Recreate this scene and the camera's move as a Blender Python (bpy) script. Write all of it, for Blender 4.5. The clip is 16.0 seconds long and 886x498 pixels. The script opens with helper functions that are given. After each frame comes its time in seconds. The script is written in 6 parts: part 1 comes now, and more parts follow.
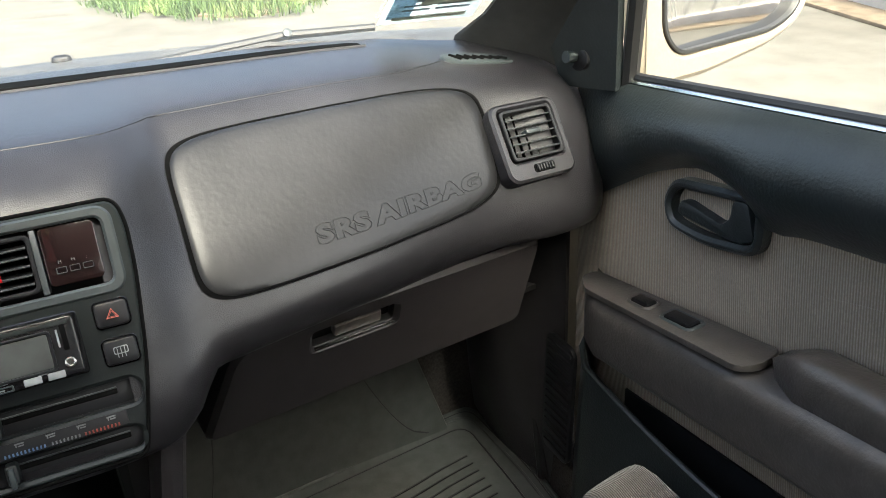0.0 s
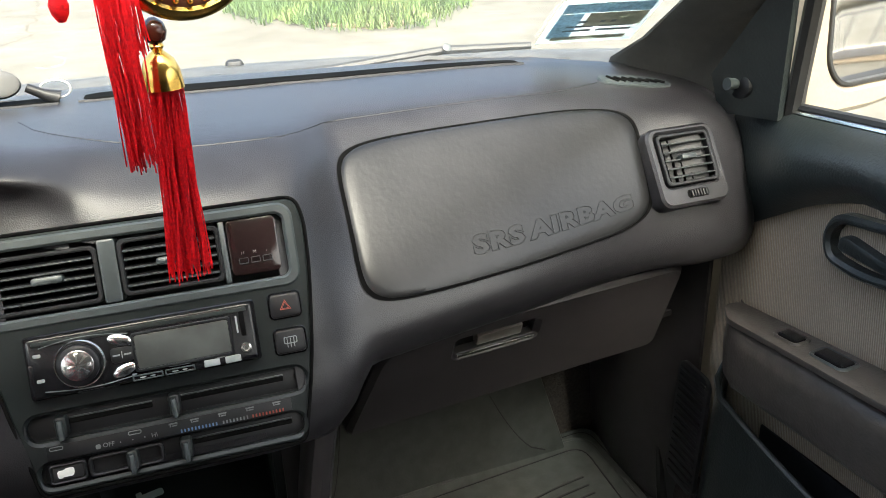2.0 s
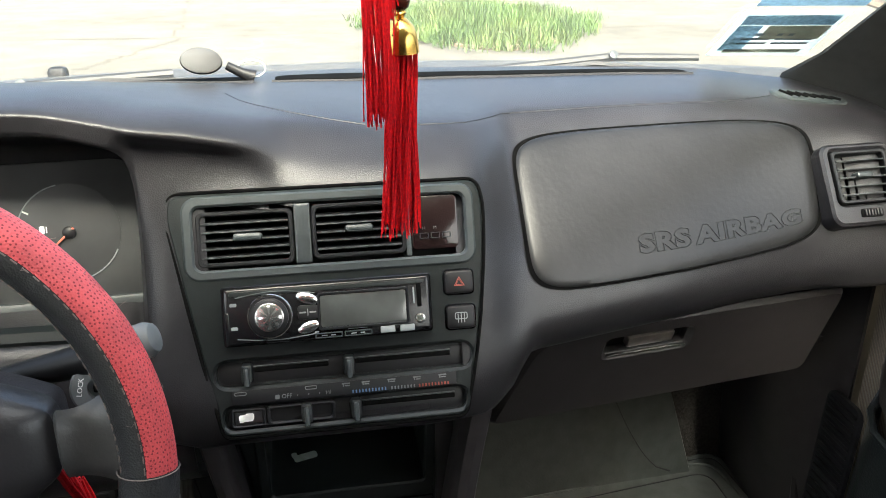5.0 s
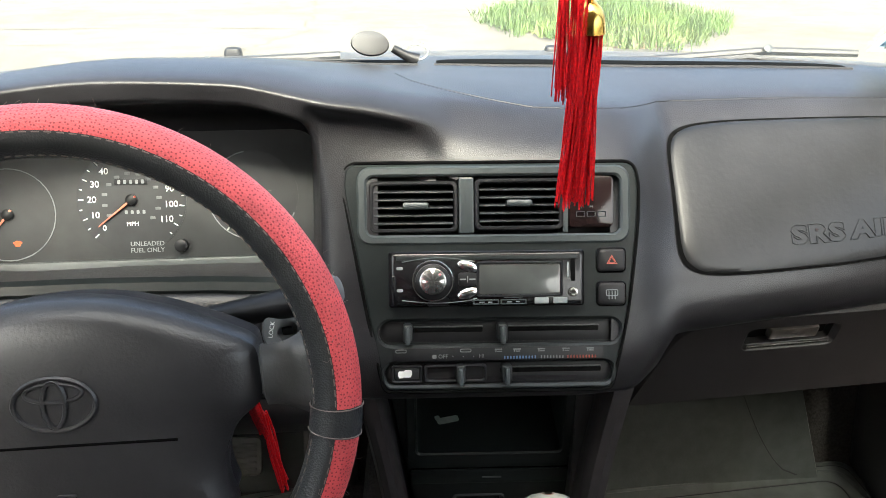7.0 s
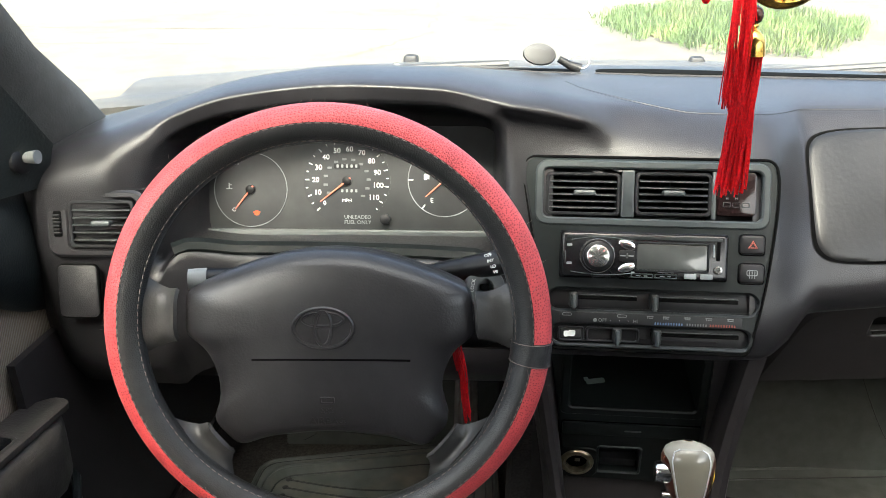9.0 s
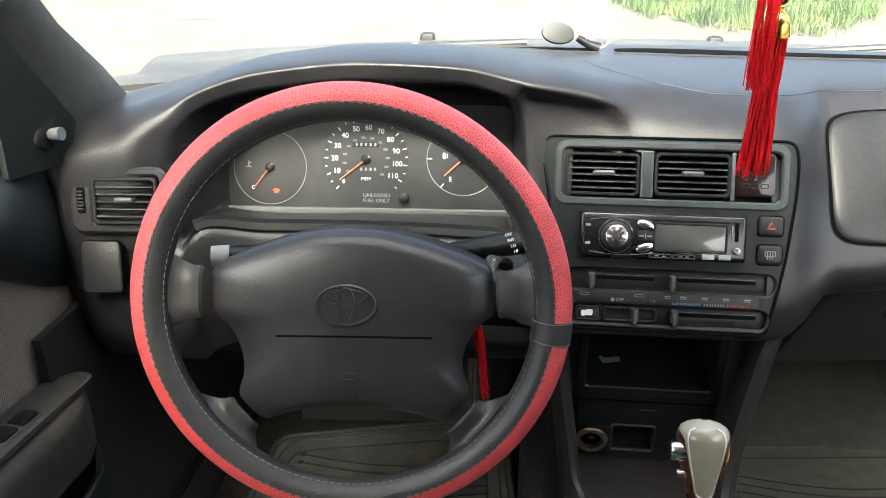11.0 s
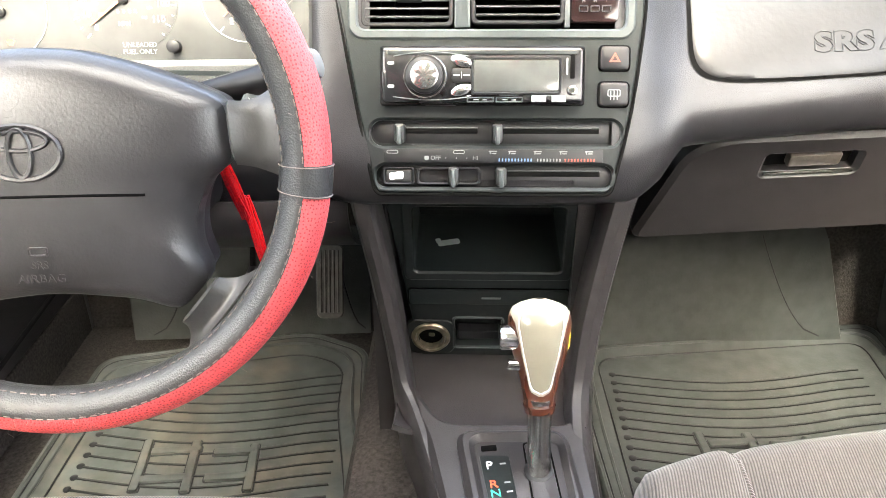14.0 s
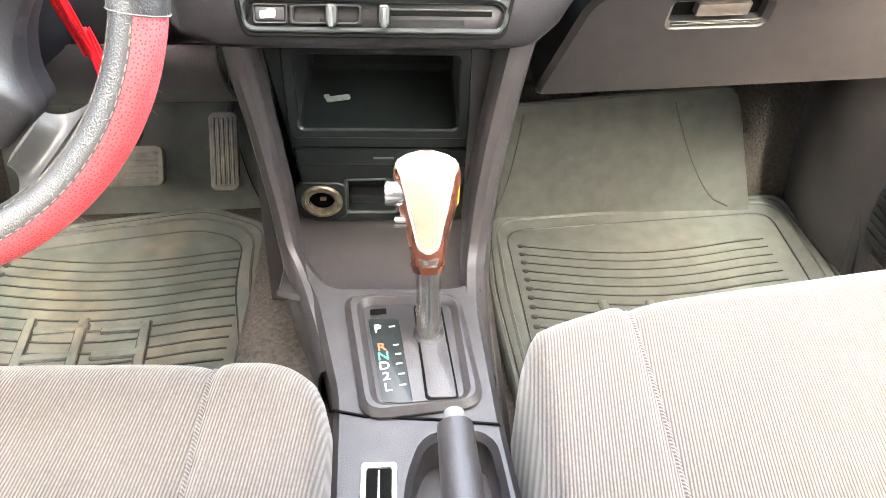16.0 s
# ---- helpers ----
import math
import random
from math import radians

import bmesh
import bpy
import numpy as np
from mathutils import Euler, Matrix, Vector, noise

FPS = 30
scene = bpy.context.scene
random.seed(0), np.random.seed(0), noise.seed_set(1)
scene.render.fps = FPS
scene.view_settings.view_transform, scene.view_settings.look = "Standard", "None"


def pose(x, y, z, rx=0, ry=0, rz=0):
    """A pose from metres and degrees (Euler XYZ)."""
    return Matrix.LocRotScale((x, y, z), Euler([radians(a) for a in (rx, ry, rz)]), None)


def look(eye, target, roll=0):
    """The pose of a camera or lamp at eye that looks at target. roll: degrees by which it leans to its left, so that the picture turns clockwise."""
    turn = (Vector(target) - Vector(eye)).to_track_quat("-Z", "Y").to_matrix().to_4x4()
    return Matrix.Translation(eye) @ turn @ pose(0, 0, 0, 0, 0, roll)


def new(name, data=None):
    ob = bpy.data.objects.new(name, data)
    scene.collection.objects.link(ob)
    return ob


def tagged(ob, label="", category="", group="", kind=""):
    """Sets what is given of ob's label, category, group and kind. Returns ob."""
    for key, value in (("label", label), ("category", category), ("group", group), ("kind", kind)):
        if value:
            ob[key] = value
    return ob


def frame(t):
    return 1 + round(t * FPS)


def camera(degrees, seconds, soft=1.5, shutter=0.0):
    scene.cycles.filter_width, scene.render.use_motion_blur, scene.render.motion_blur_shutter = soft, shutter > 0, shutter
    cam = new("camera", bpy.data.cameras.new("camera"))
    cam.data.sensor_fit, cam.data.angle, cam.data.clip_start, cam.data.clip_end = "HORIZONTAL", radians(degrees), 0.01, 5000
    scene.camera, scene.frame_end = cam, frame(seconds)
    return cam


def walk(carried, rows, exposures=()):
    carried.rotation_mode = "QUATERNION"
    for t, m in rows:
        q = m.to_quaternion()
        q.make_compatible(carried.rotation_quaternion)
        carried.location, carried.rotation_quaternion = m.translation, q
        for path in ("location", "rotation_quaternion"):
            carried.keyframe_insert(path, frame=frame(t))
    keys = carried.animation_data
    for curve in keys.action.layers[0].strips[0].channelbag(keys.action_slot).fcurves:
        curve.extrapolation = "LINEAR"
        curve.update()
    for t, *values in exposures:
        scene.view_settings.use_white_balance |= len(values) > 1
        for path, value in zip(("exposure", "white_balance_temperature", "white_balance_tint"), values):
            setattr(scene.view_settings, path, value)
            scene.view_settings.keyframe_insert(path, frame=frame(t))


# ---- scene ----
cam = camera(57.0, 16.0, soft=0.7)
PATH = [
    (0, (0.1085, 0.1389, 0.9810), (0.8780, 1.7678, 0.1121), -2.92),
    (0.5, (0.0912, 0.1411, 0.9816), (0.8014, 1.8043, 0.1276), -2.60),
    (1, (0.0797, 0.1400, 0.9811), (0.7466, 1.8292, 0.1433), -2.42),
    (1.5, (0.0667, 0.1417, 0.9815), (0.6880, 1.8535, 0.1545), -2.05),
    (2, (0.0514, 0.1448, 0.9887), (0.6024, 1.8810, 0.1629), -1.96),
    (2.5, (0.0459, 0.1406, 1.0048), (0.5192, 1.8889, 0.1567), -1.55),
    (3, (0.0320, 0.1355, 1.0085), (0.4431, 1.8970, 0.1552), -1.39),
    (4.25, (-0.0038, 0.1310, 0.9887), (0.3368, 1.9279, 0.1793), -0.42),
    (5.5, (-0.0391, 0.1241, 0.9566), (0.2336, 1.9567, 0.2033), 0.12),
    (6, (-0.0539, 0.1167, 0.9565), (0.1376, 1.9587, 0.2012), 0.24),
    (6.5, (-0.0576, 0.1110, 0.9568), (0.0778, 1.9551, 0.1945), -0.00),
    (7, (-0.0756, 0.0877, 0.9606), (-0.0184, 1.9303, 0.1849), -0.02),
    (7.5, (-0.0909, 0.0488, 0.9717), (-0.1029, 1.8844, 0.1776), -0.34),
    (8, (-0.1036, 0.0043, 0.9831), (-0.1633, 1.8373, 0.1851), -1.12),
    (8.5, (-0.1278, -0.0399, 0.9973), (-0.2743, 1.7946, 0.2145), -1.24),
    (9, (-0.1462, -0.0765, 0.9998), (-0.3455, 1.7572, 0.2267), -0.61),
    (10.25, (-0.1708, -0.1049, 1.0069), (-0.4142, 1.7134, 0.2104), -0.19),
    (11.5, (-0.1438, -0.0590, 0.9986), (-0.3278, 1.7508, 0.1674), -0.48),
    (12, (-0.1210, -0.0362, 0.9888), (-0.2748, 1.7766, 0.1581), -0.43),
    (12.5, (-0.0841, -0.0082, 0.9600), (-0.1800, 1.8078, 0.1277), -0.61),
    (13, (-0.0626, 0.0078, 0.9297), (-0.1329, 1.8246, 0.0965), -0.42),
    (13.5, (-0.0398, 0.0393, 0.8849), (-0.1131, 1.8236, -0.0156), -0.76),
    (14, (-0.0235, 0.0635, 0.8533), (-0.0829, 1.8129, -0.1141), -0.50),
    (14.5, (-0.0129, 0.0854, 0.8275), (-0.0275, 1.7981, -0.2052), 0.44),
    (15, (-0.0011, 0.0901, 0.8129), (0.0460, 1.7697, -0.2719), 1.96),
    (15.5, (0.0111, 0.0891, 0.8053), (0.0869, 1.7480, -0.3094), 2.21),
    (16, (0.0227, 0.0881, 0.7935), (0.1245, 1.6981, -0.3887), 2.06),
]
EXPOSURES = [(0.0, 2.8, 6400, -2), (5.5, 2.85, 6400, -3), (9.0, 3.05, 6400, -3), (12.5, 3.0, 6450, -4), (13.0, 3.35, 6500, -3), (13.5, 4.35, 6800, -1), (14.0, 5.1, 6900, 0), (14.5, 5.7, 6950, 0), (15.0, 5.95, 7000, 1), (16.0, 6.05, 7050, 1)]
walk(cam, [(t, look(eye, target, roll)) for t, eye, target, roll in PATH], EXPOSURES)
import functools


# ---- light ----
world = bpy.data.worlds.new("sky")
scene.world = world
world.use_nodes = True
wn = world.node_tree.nodes
sky = wn.new("ShaderNodeTexSky")
sky.sky_type, sky.sun_disc = "NISHITA", False
sky.sun_elevation, sky.sun_rotation = radians(49), radians(180)
sky.air_density, sky.dust_density, sky.ozone_density = 0.7, 9.0, 0.5
wn["Background"].inputs["Strength"].default_value = 0.15
world.node_tree.links.new(sky.outputs["Color"], wn["Background"].inputs["Color"])
sun = new("sun", bpy.data.lights.new("sun", "SUN"))
sun.data.energy, sun.data.angle, sun.data.color = 0.9, radians(20), (1.0, 0.96, 0.89)
sun.matrix_world = look((0, 0, 0), (0.0, 0.66, -0.76))


# ---- materials ----
def material(name, color, rough=0.5, metal=0.0, var=0.25, scale=30.0, bump=0.0, bump_scale=400.0, spec=0.5, coat=0.0, dirt=None, dirt_scale=6.0, cells=False):
    """A surface with broad stains, fine tone and a fine relief."""
    m = bpy.data.materials.new(name)
    m.use_nodes = True
    n, l = m.node_tree.nodes, m.node_tree.links
    b = n["Principled BSDF"]
    co = n.new("ShaderNodeTexCoord")
    big = n.new("ShaderNodeTexNoise")
    big.inputs["Scale"].default_value, big.inputs["Detail"].default_value = dirt_scale, 6.0
    fine = n.new("ShaderNodeTexNoise")
    fine.inputs["Scale"].default_value, fine.inputs["Detail"].default_value = scale, 8.0
    for t in (big, fine):
        l.new(co.outputs["Object"], t.inputs["Vector"])
    ramp = n.new("ShaderNodeMapRange")
    ramp.inputs["From Min"].default_value, ramp.inputs["From Max"].default_value = 0.3, 0.7
    ramp.inputs["To Min"].default_value, ramp.inputs["To Max"].default_value = 1 - var, 1 + var
    l.new(fine.outputs["Fac"], ramp.inputs["Value"])
    mul = n.new("ShaderNodeMix")
    mul.data_type, mul.blend_type = "RGBA", "MULTIPLY"
    mul.inputs[0].default_value = 1.0
    mix = n.new("ShaderNodeMix")
    mix.data_type = "RGBA"
    d = dirt or tuple(min(1, c * 1.25) for c in color)
    mix.inputs[6].default_value, mix.inputs[7].default_value = (*color, 1), (*d, 1)
    br = n.new("ShaderNodeMapRange")
    br.inputs["From Min"].default_value, br.inputs["From Max"].default_value = 0.45, 0.7
    l.new(big.outputs["Fac"], br.inputs["Value"])
    l.new(br.outputs["Result"], mix.inputs[0])
    l.new(mix.outputs[2], mul.inputs[6])
    l.new(ramp.outputs["Result"], mul.inputs[7])
    l.new(mul.outputs[2], b.inputs["Base Color"])
    rr_ = n.new("ShaderNodeMapRange")
    rr_.inputs["To Min"].default_value, rr_.inputs["To Max"].default_value = max(0.02, rough - 0.08), min(1, rough + 0.1)
    l.new(big.outputs["Fac"], rr_.inputs["Value"])
    l.new(rr_.outputs["Result"], b.inputs["Roughness"])
    b.inputs["Metallic"].default_value = metal
    b.inputs["Specular IOR Level"].default_value = spec
    b.inputs["Coat Weight"].default_value = coat
    if bump:
        if cells:
            t = n.new("ShaderNodeTexVoronoi")
            t.inputs["Scale"].default_value = bump_scale
            out = t.outputs["Distance"]
        else:
            t = n.new("ShaderNodeTexNoise")
            t.inputs["Scale"].default_value, t.inputs["Detail"].default_value = bump_scale, 5.0
            out = t.outputs["Fac"]
        l.new(co.outputs["Object"], t.inputs["Vector"])
        bp = n.new("ShaderNodeBump")
        bp.inputs["Strength"].default_value, bp.inputs["Distance"].default_value = bump, 0.002
        l.new(out, bp.inputs["Height"])
        l.new(bp.outputs["Normal"], b.inputs["Normal"])
    return m


def ribbed(name, color, dark, pitch, turn, axis="X", stain=None):
    """Corduroy-like cloth: ribs of that pitch in metres, turned about z by some degrees."""
    m = material(name, color, 0.95, var=0.18, scale=300, dirt=stain, dirt_scale=5, spec=0.1)
    n, l = m.node_tree.nodes, m.node_tree.links
    b = n["Principled BSDF"]
    co = n.new("ShaderNodeTexCoord")
    mp = n.new("ShaderNodeMapping")
    mp.inputs["Rotation"].default_value = tuple(radians(a) for a in turn)
    wv = n.new("ShaderNodeTexWave")
    wv.wave_type, wv.bands_direction, wv.wave_profile = "BANDS", axis, "SIN"
    wv.inputs["Scale"].default_value = 0.314 / pitch
    wv.inputs["Distortion"].default_value, wv.inputs["Detail"].default_value, wv.inputs["Detail Scale"].default_value = 0.6, 2.0, 3.0
    l.new(co.outputs["Object"], mp.inputs["Vector"])
    l.new(mp.outputs["Vector"], wv.inputs["Vector"])
    old = b.inputs["Base Color"].links[0].from_socket
    mx = n.new("ShaderNodeMix")
    mx.data_type, mx.blend_type = "RGBA", "MIX"
    l.new(wv.outputs["Fac"], mx.inputs[0])
    mx.inputs[6].default_value = (*dark, 1)
    l.new(old, mx.inputs[7])
    l.new(mx.outputs[2], b.inputs["Base Color"])
    bp = n.new("ShaderNodeBump")
    bp.inputs["Strength"].default_value, bp.inputs["Distance"].default_value = 0.5, 0.0012
    l.new(wv.outputs["Fac"], bp.inputs["Height"])
    l.new(bp.outputs["Normal"], b.inputs["Normal"])
    b.inputs["Sheen Weight"].default_value = 0.25
    return m


def glass(name, tint=(1, 1, 1), gloss=0.02):
    m = bpy.data.materials.new(name)
    m.use_nodes = True
    n, l = m.node_tree.nodes, m.node_tree.links
    n.remove(n["Principled BSDF"])
    tr, gl, fr, mx, po = (n.new(k) for k in ("ShaderNodeBsdfTransparent", "ShaderNodeBsdfGlossy", "ShaderNodeLayerWeight", "ShaderNodeMixShader", "ShaderNodeMath"))
    tr.inputs["Color"].default_value = (*tint, 1)
    gl.inputs["Roughness"].default_value = gloss
    po.operation = "POWER"
    po.inputs[1].default_value = 5.0
    fr.inputs["Blend"].default_value = 0.5
    l.new(fr.outputs["Facing"], po.inputs[0])
    l.new(po.outputs[0], mx.inputs[0])
    l.new(tr.outputs[0], mx.inputs[1])
    l.new(gl.outputs[0], mx.inputs[2])
    l.new(mx.outputs[0], n["Material Output"].inputs["Surface"])
    return m


PAD = material("dash_vinyl", (0.0155, 0.0150, 0.0168), 0.31, var=0.16, scale=60, bump=0.13, bump_scale=800, dirt=(0.023, 0.0222, 0.0245), cells=True, spec=0.36)
BAGV = material("airbag_vinyl", (0.010, 0.0101, 0.0108), 0.33, var=0.14, scale=45, bump=0.14, bump_scale=160, dirt=(0.017, 0.0168, 0.018), spec=0.30)
LOWER = material("lower_plastic", (0.022, 0.0198, 0.0207), 0.40, var=0.16, scale=50, bump=0.12, bump_scale=700, dirt=(0.029, 0.026, 0.0275), cells=True, spec=0.45)
BEZEL = material("bezel_plastic", (0.0085, 0.011, 0.0112), 0.36, var=0.15, scale=80, bump=0.08, bump_scale=700, dirt=(0.013, 0.015, 0.015), spec=0.36)
FRAME = material("vent_frame_plastic", (0.032, 0.038, 0.039), 0.40, var=0.1, scale=80, bump=0.06, bump_scale=600)
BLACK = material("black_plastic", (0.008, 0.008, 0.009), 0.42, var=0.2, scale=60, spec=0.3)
GLOSS = material("glossy_black", (0.006, 0.006, 0.007), 0.24, var=0.2, scale=60, coat=0.1, spec=0.4)
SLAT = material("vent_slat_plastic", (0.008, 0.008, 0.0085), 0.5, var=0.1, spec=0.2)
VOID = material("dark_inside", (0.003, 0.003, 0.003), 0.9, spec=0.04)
DOORV = material("door_vinyl", (0.014, 0.0175, 0.018), 0.35, var=0.14, scale=50, bump=0.3, bump_scale=300, dirt=(0.020, 0.023, 0.023))
DOORB = material("door_brown_vinyl", (0.052, 0.045, 0.040), 0.38, var=0.18, scale=50, bump=0.3, bump_scale=260, dirt=(0.055, 0.049, 0.044))
DOORC = ribbed("door_cloth", (0.285, 0.238, 0.185), (0.160, 0.130, 0.098), 0.0030, (8, 0, 0), "Y", (0.20, 0.167, 0.128))
SEATC = ribbed("seat_cloth", (0.124, 0.108, 0.097), (0.046, 0.039, 0.034), 0.0027, (0, 0, 6), "X", (0.113, 0.098, 0.088))
SEATS = ribbed("seat_side_cloth", (0.130, 0.114, 0.103), (0.047, 0.041, 0.036), 0.0027, (0, 0, -48), "X", (0.107, 0.093, 0.084))
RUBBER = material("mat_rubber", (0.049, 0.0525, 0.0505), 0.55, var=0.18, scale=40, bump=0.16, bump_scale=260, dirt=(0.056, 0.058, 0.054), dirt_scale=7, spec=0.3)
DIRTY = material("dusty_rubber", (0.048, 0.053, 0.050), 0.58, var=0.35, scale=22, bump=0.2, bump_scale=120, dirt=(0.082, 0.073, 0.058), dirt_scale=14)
CARPET = material("carpet", (0.040, 0.035, 0.033), 0.95, var=0.4, scale=220, bump=0.8, bump_scale=350, dirt=(0.052, 0.045, 0.040), spec=0.1)
def perforated(name, color, hole, pitch, **kw):
    """Leather with rows of small punched holes."""
    m = material(name, color, **kw)
    n, l = m.node_tree.nodes, m.node_tree.links
    b = n["Principled BSDF"]
    co, vo, mr, mx = (n.new(k) for k in ("ShaderNodeTexCoord", "ShaderNodeTexVoronoi", "ShaderNodeMapRange", "ShaderNodeMix"))
    vo.voronoi_dimensions = "2D"
    vo.inputs["Scale"].default_value, vo.inputs["Randomness"].default_value = 1 / pitch, 0.6
    l.new(co.outputs["UV"], vo.inputs["Vector"])
    mr.inputs["From Min"].default_value, mr.inputs["From Max"].default_value = 0.17, 0.25
    l.new(vo.outputs["Distance"], mr.inputs["Value"])
    mx.data_type = "RGBA"
    old = b.inputs["Base Color"].links[0].from_socket
    l.new(mr.outputs["Result"], mx.inputs[0])
    mx.inputs[6].default_value = (*hole, 1)
    l.new(old, mx.inputs[7])
    l.new(mx.outputs[2], b.inputs["Base Color"])
    return m


REDL = perforated("red_leather", (0.66, 0.078, 0.085), (0.26, 0.018, 0.026), 0.0029, rough=0.45, var=0.14, scale=60, bump=0.3, bump_scale=620, dirt=(0.70, 0.105, 0.112), cells=True)
BLKL = material("black_leather", (0.031, 0.031, 0.031), 0.36, var=0.18, scale=60, bump=0.22, bump_scale=700, cells=True)
THREAD = material("stitch_thread", (0.19, 0.155, 0.135), 0.8)
THREADP = material("pale_thread", (0.30, 0.25, 0.22), 0.8)
HUB = material("hub_vinyl", (0.026, 0.0245, 0.0255), 0.36, var=0.16, scale=40, bump=0.16, bump_scale=440, dirt=(0.040, 0.038, 0.038), spec=0.6)
SPOKE = material("spoke_plastic", (0.040, 0.0385, 0.037), 0.40, var=0.25, scale=40, bump=0.12, dirt=(0.07, 0.066, 0.062))
SILK = material("red_silk", (0.78, 0.012, 0.025), 0.45, var=0.25, scale=400)
BRASS = material("brass", (0.78, 0.5, 0.13), 0.2, metal=1.0, var=0.1)
CHROME = material("chrome", (0.75, 0.74, 0.72), 0.18, metal=1.0, var=0.1)
STEEL = material("brushed_steel", (0.46, 0.455, 0.44), 0.24, metal=1.0, var=0.08, scale=120)
SOCKET = material("dull_brassy_steel", (0.34, 0.29, 0.21), 0.32, metal=0.9, var=0.3, scale=150)
SATIN = material("satin_silver", (0.62, 0.62, 0.61), 0.42, metal=0.8, var=0.1)
CREAM = material("cream_resin", (0.18, 0.166, 0.128), 0.2, var=0.08, coat=0.4, dirt=(0.235, 0.215, 0.165))
PEARL = material("pearl_trim", (0.33, 0.31, 0.26), 0.22, var=0.08, coat=0.4)
WOOD = material("wood_trim", (0.060, 0.017, 0.009), 0.25, var=0.35, scale=40, coat=0.5)
AMBER = material("amber_button", (0.9, 0.55, 0.05), 0.3)
WHITE = material("white_print", (0.75, 0.75, 0.72), 0.6)
GREYP = material("grey_print", (0.2, 0.21, 0.21), 0.6)
DIMP = material("dim_print", (0.11, 0.115, 0.115), 0.6)
REDP = material("red_print", (0.8, 0.1, 0.03), 0.5)
REDD = material("dark_red_print", (0.20, 0.035, 0.022), 0.5)
GREENP = material("green_print", (0.03, 0.5, 0.32), 0.5)
BLUEP = material("blue_print", (0.07, 0.12, 0.21), 0.5)
NEEDLEDIM = material("dull_red_print", (0.42, 0.10, 0.07), 0.5)
NEEDLE = material("needle_orange", (0.85, 0.22, 0.14), 0.5)
DIAL = material("dial_black", (0.02, 0.021, 0.022), 0.5)
DIALBACK = material("cluster_face", (0.020, 0.0215, 0.022), 0.55, dirt=(0.030, 0.031, 0.031))
LCD = material("lcd_grey", (0.055, 0.058, 0.055), 0.15, coat=0.4)
CLOCKF = material("clock_brown", (0.012, 0.0065, 0.0065), 0.12, coat=0.1, spec=0.35)
PAINT = material("champagne_paint", (0.25, 0.215, 0.165), 0.38, metal=0.25, var=0.06, scale=200, coat=0.4, dirt=(0.21, 0.18, 0.14))
RUBB = material("black_rubber", (0.012, 0.012, 0.012), 0.5)
FADED = material("faded_cowl_plastic", (0.040, 0.041, 0.041), 0.55, var=0.25, scale=60, bump=0.2, bump_scale=300, dirt=(0.06, 0.058, 0.052))
PILLAR = material("pillar_trim", (0.040, 0.040, 0.038), 0.5, var=0.16, scale=60, bump=0.2, bump_scale=400)
ROOFM = material("roof_lining", (0.26, 0.25, 0.23), 0.9, var=0.08, scale=120)
CONC = material("concrete", (0.114, 0.108, 0.092), 0.9, var=0.16, scale=3.0, bump=0.3, bump_scale=30, dirt=(0.088, 0.081, 0.067), dirt_scale=0.35, spec=0.2)
CRACK = material("crack_soil", (0.06, 0.052, 0.038), 0.95)
SOIL = material("soil", (0.13, 0.10, 0.065), 0.95, var=0.3, scale=8)
LEAF = material("grass_blade", (0.055, 0.100, 0.018), 0.6, var=0.5, scale=3.0, dirt=(0.090, 0.115, 0.030), dirt_scale=1.5)
WALLM = material("plaster_wall", (0.40, 0.37, 0.33), 0.9, var=0.08, scale=2.0)
PAPER = material("sticker_paper", (0.64, 0.68, 0.67), 0.5, var=0.1, scale=150)
STBLUE = material("sticker_blue", (0.36, 0.46, 0.53), 0.5, var=0.2, scale=200)
STTAN = material("sticker_tan", (0.42, 0.41, 0.35), 0.5)
STDARK = material("sticker_dark", (0.25, 0.28, 0.30), 0.5)
PEDAL = material("pedal_rubber", (0.075, 0.072, 0.066), 0.75, var=0.3, scale=60, dirt=(0.13, 0.12, 0.10), dirt_scale=20)
PANE = glass("window_glass")
SCREEN = glass("dusty_windscreen_glass")
LENS = glass("cluster_lens", (0.93, 0.93, 0.93))
MIRROR = material("mirror_silver", (0.7, 0.7, 0.69), 0.03, metal=1.0, var=0.02)


def backlit(m, share=0.75):
    """Thin paper: part of the light from behind comes through."""
    n, l = m.node_tree.nodes, m.node_tree.links
    tr, mx = n.new("ShaderNodeBsdfTranslucent"), n.new("ShaderNodeMixShader")
    b = n["Principled BSDF"]
    l.new(b.inputs["Base Color"].links[0].from_socket, tr.inputs["Color"])
    mx.inputs[0].default_value = share
    l.new(b.outputs[0], mx.inputs[1])
    l.new(tr.outputs[0], mx.inputs[2])
    l.new(mx.outputs[0], n["Material Output"].inputs["Surface"])


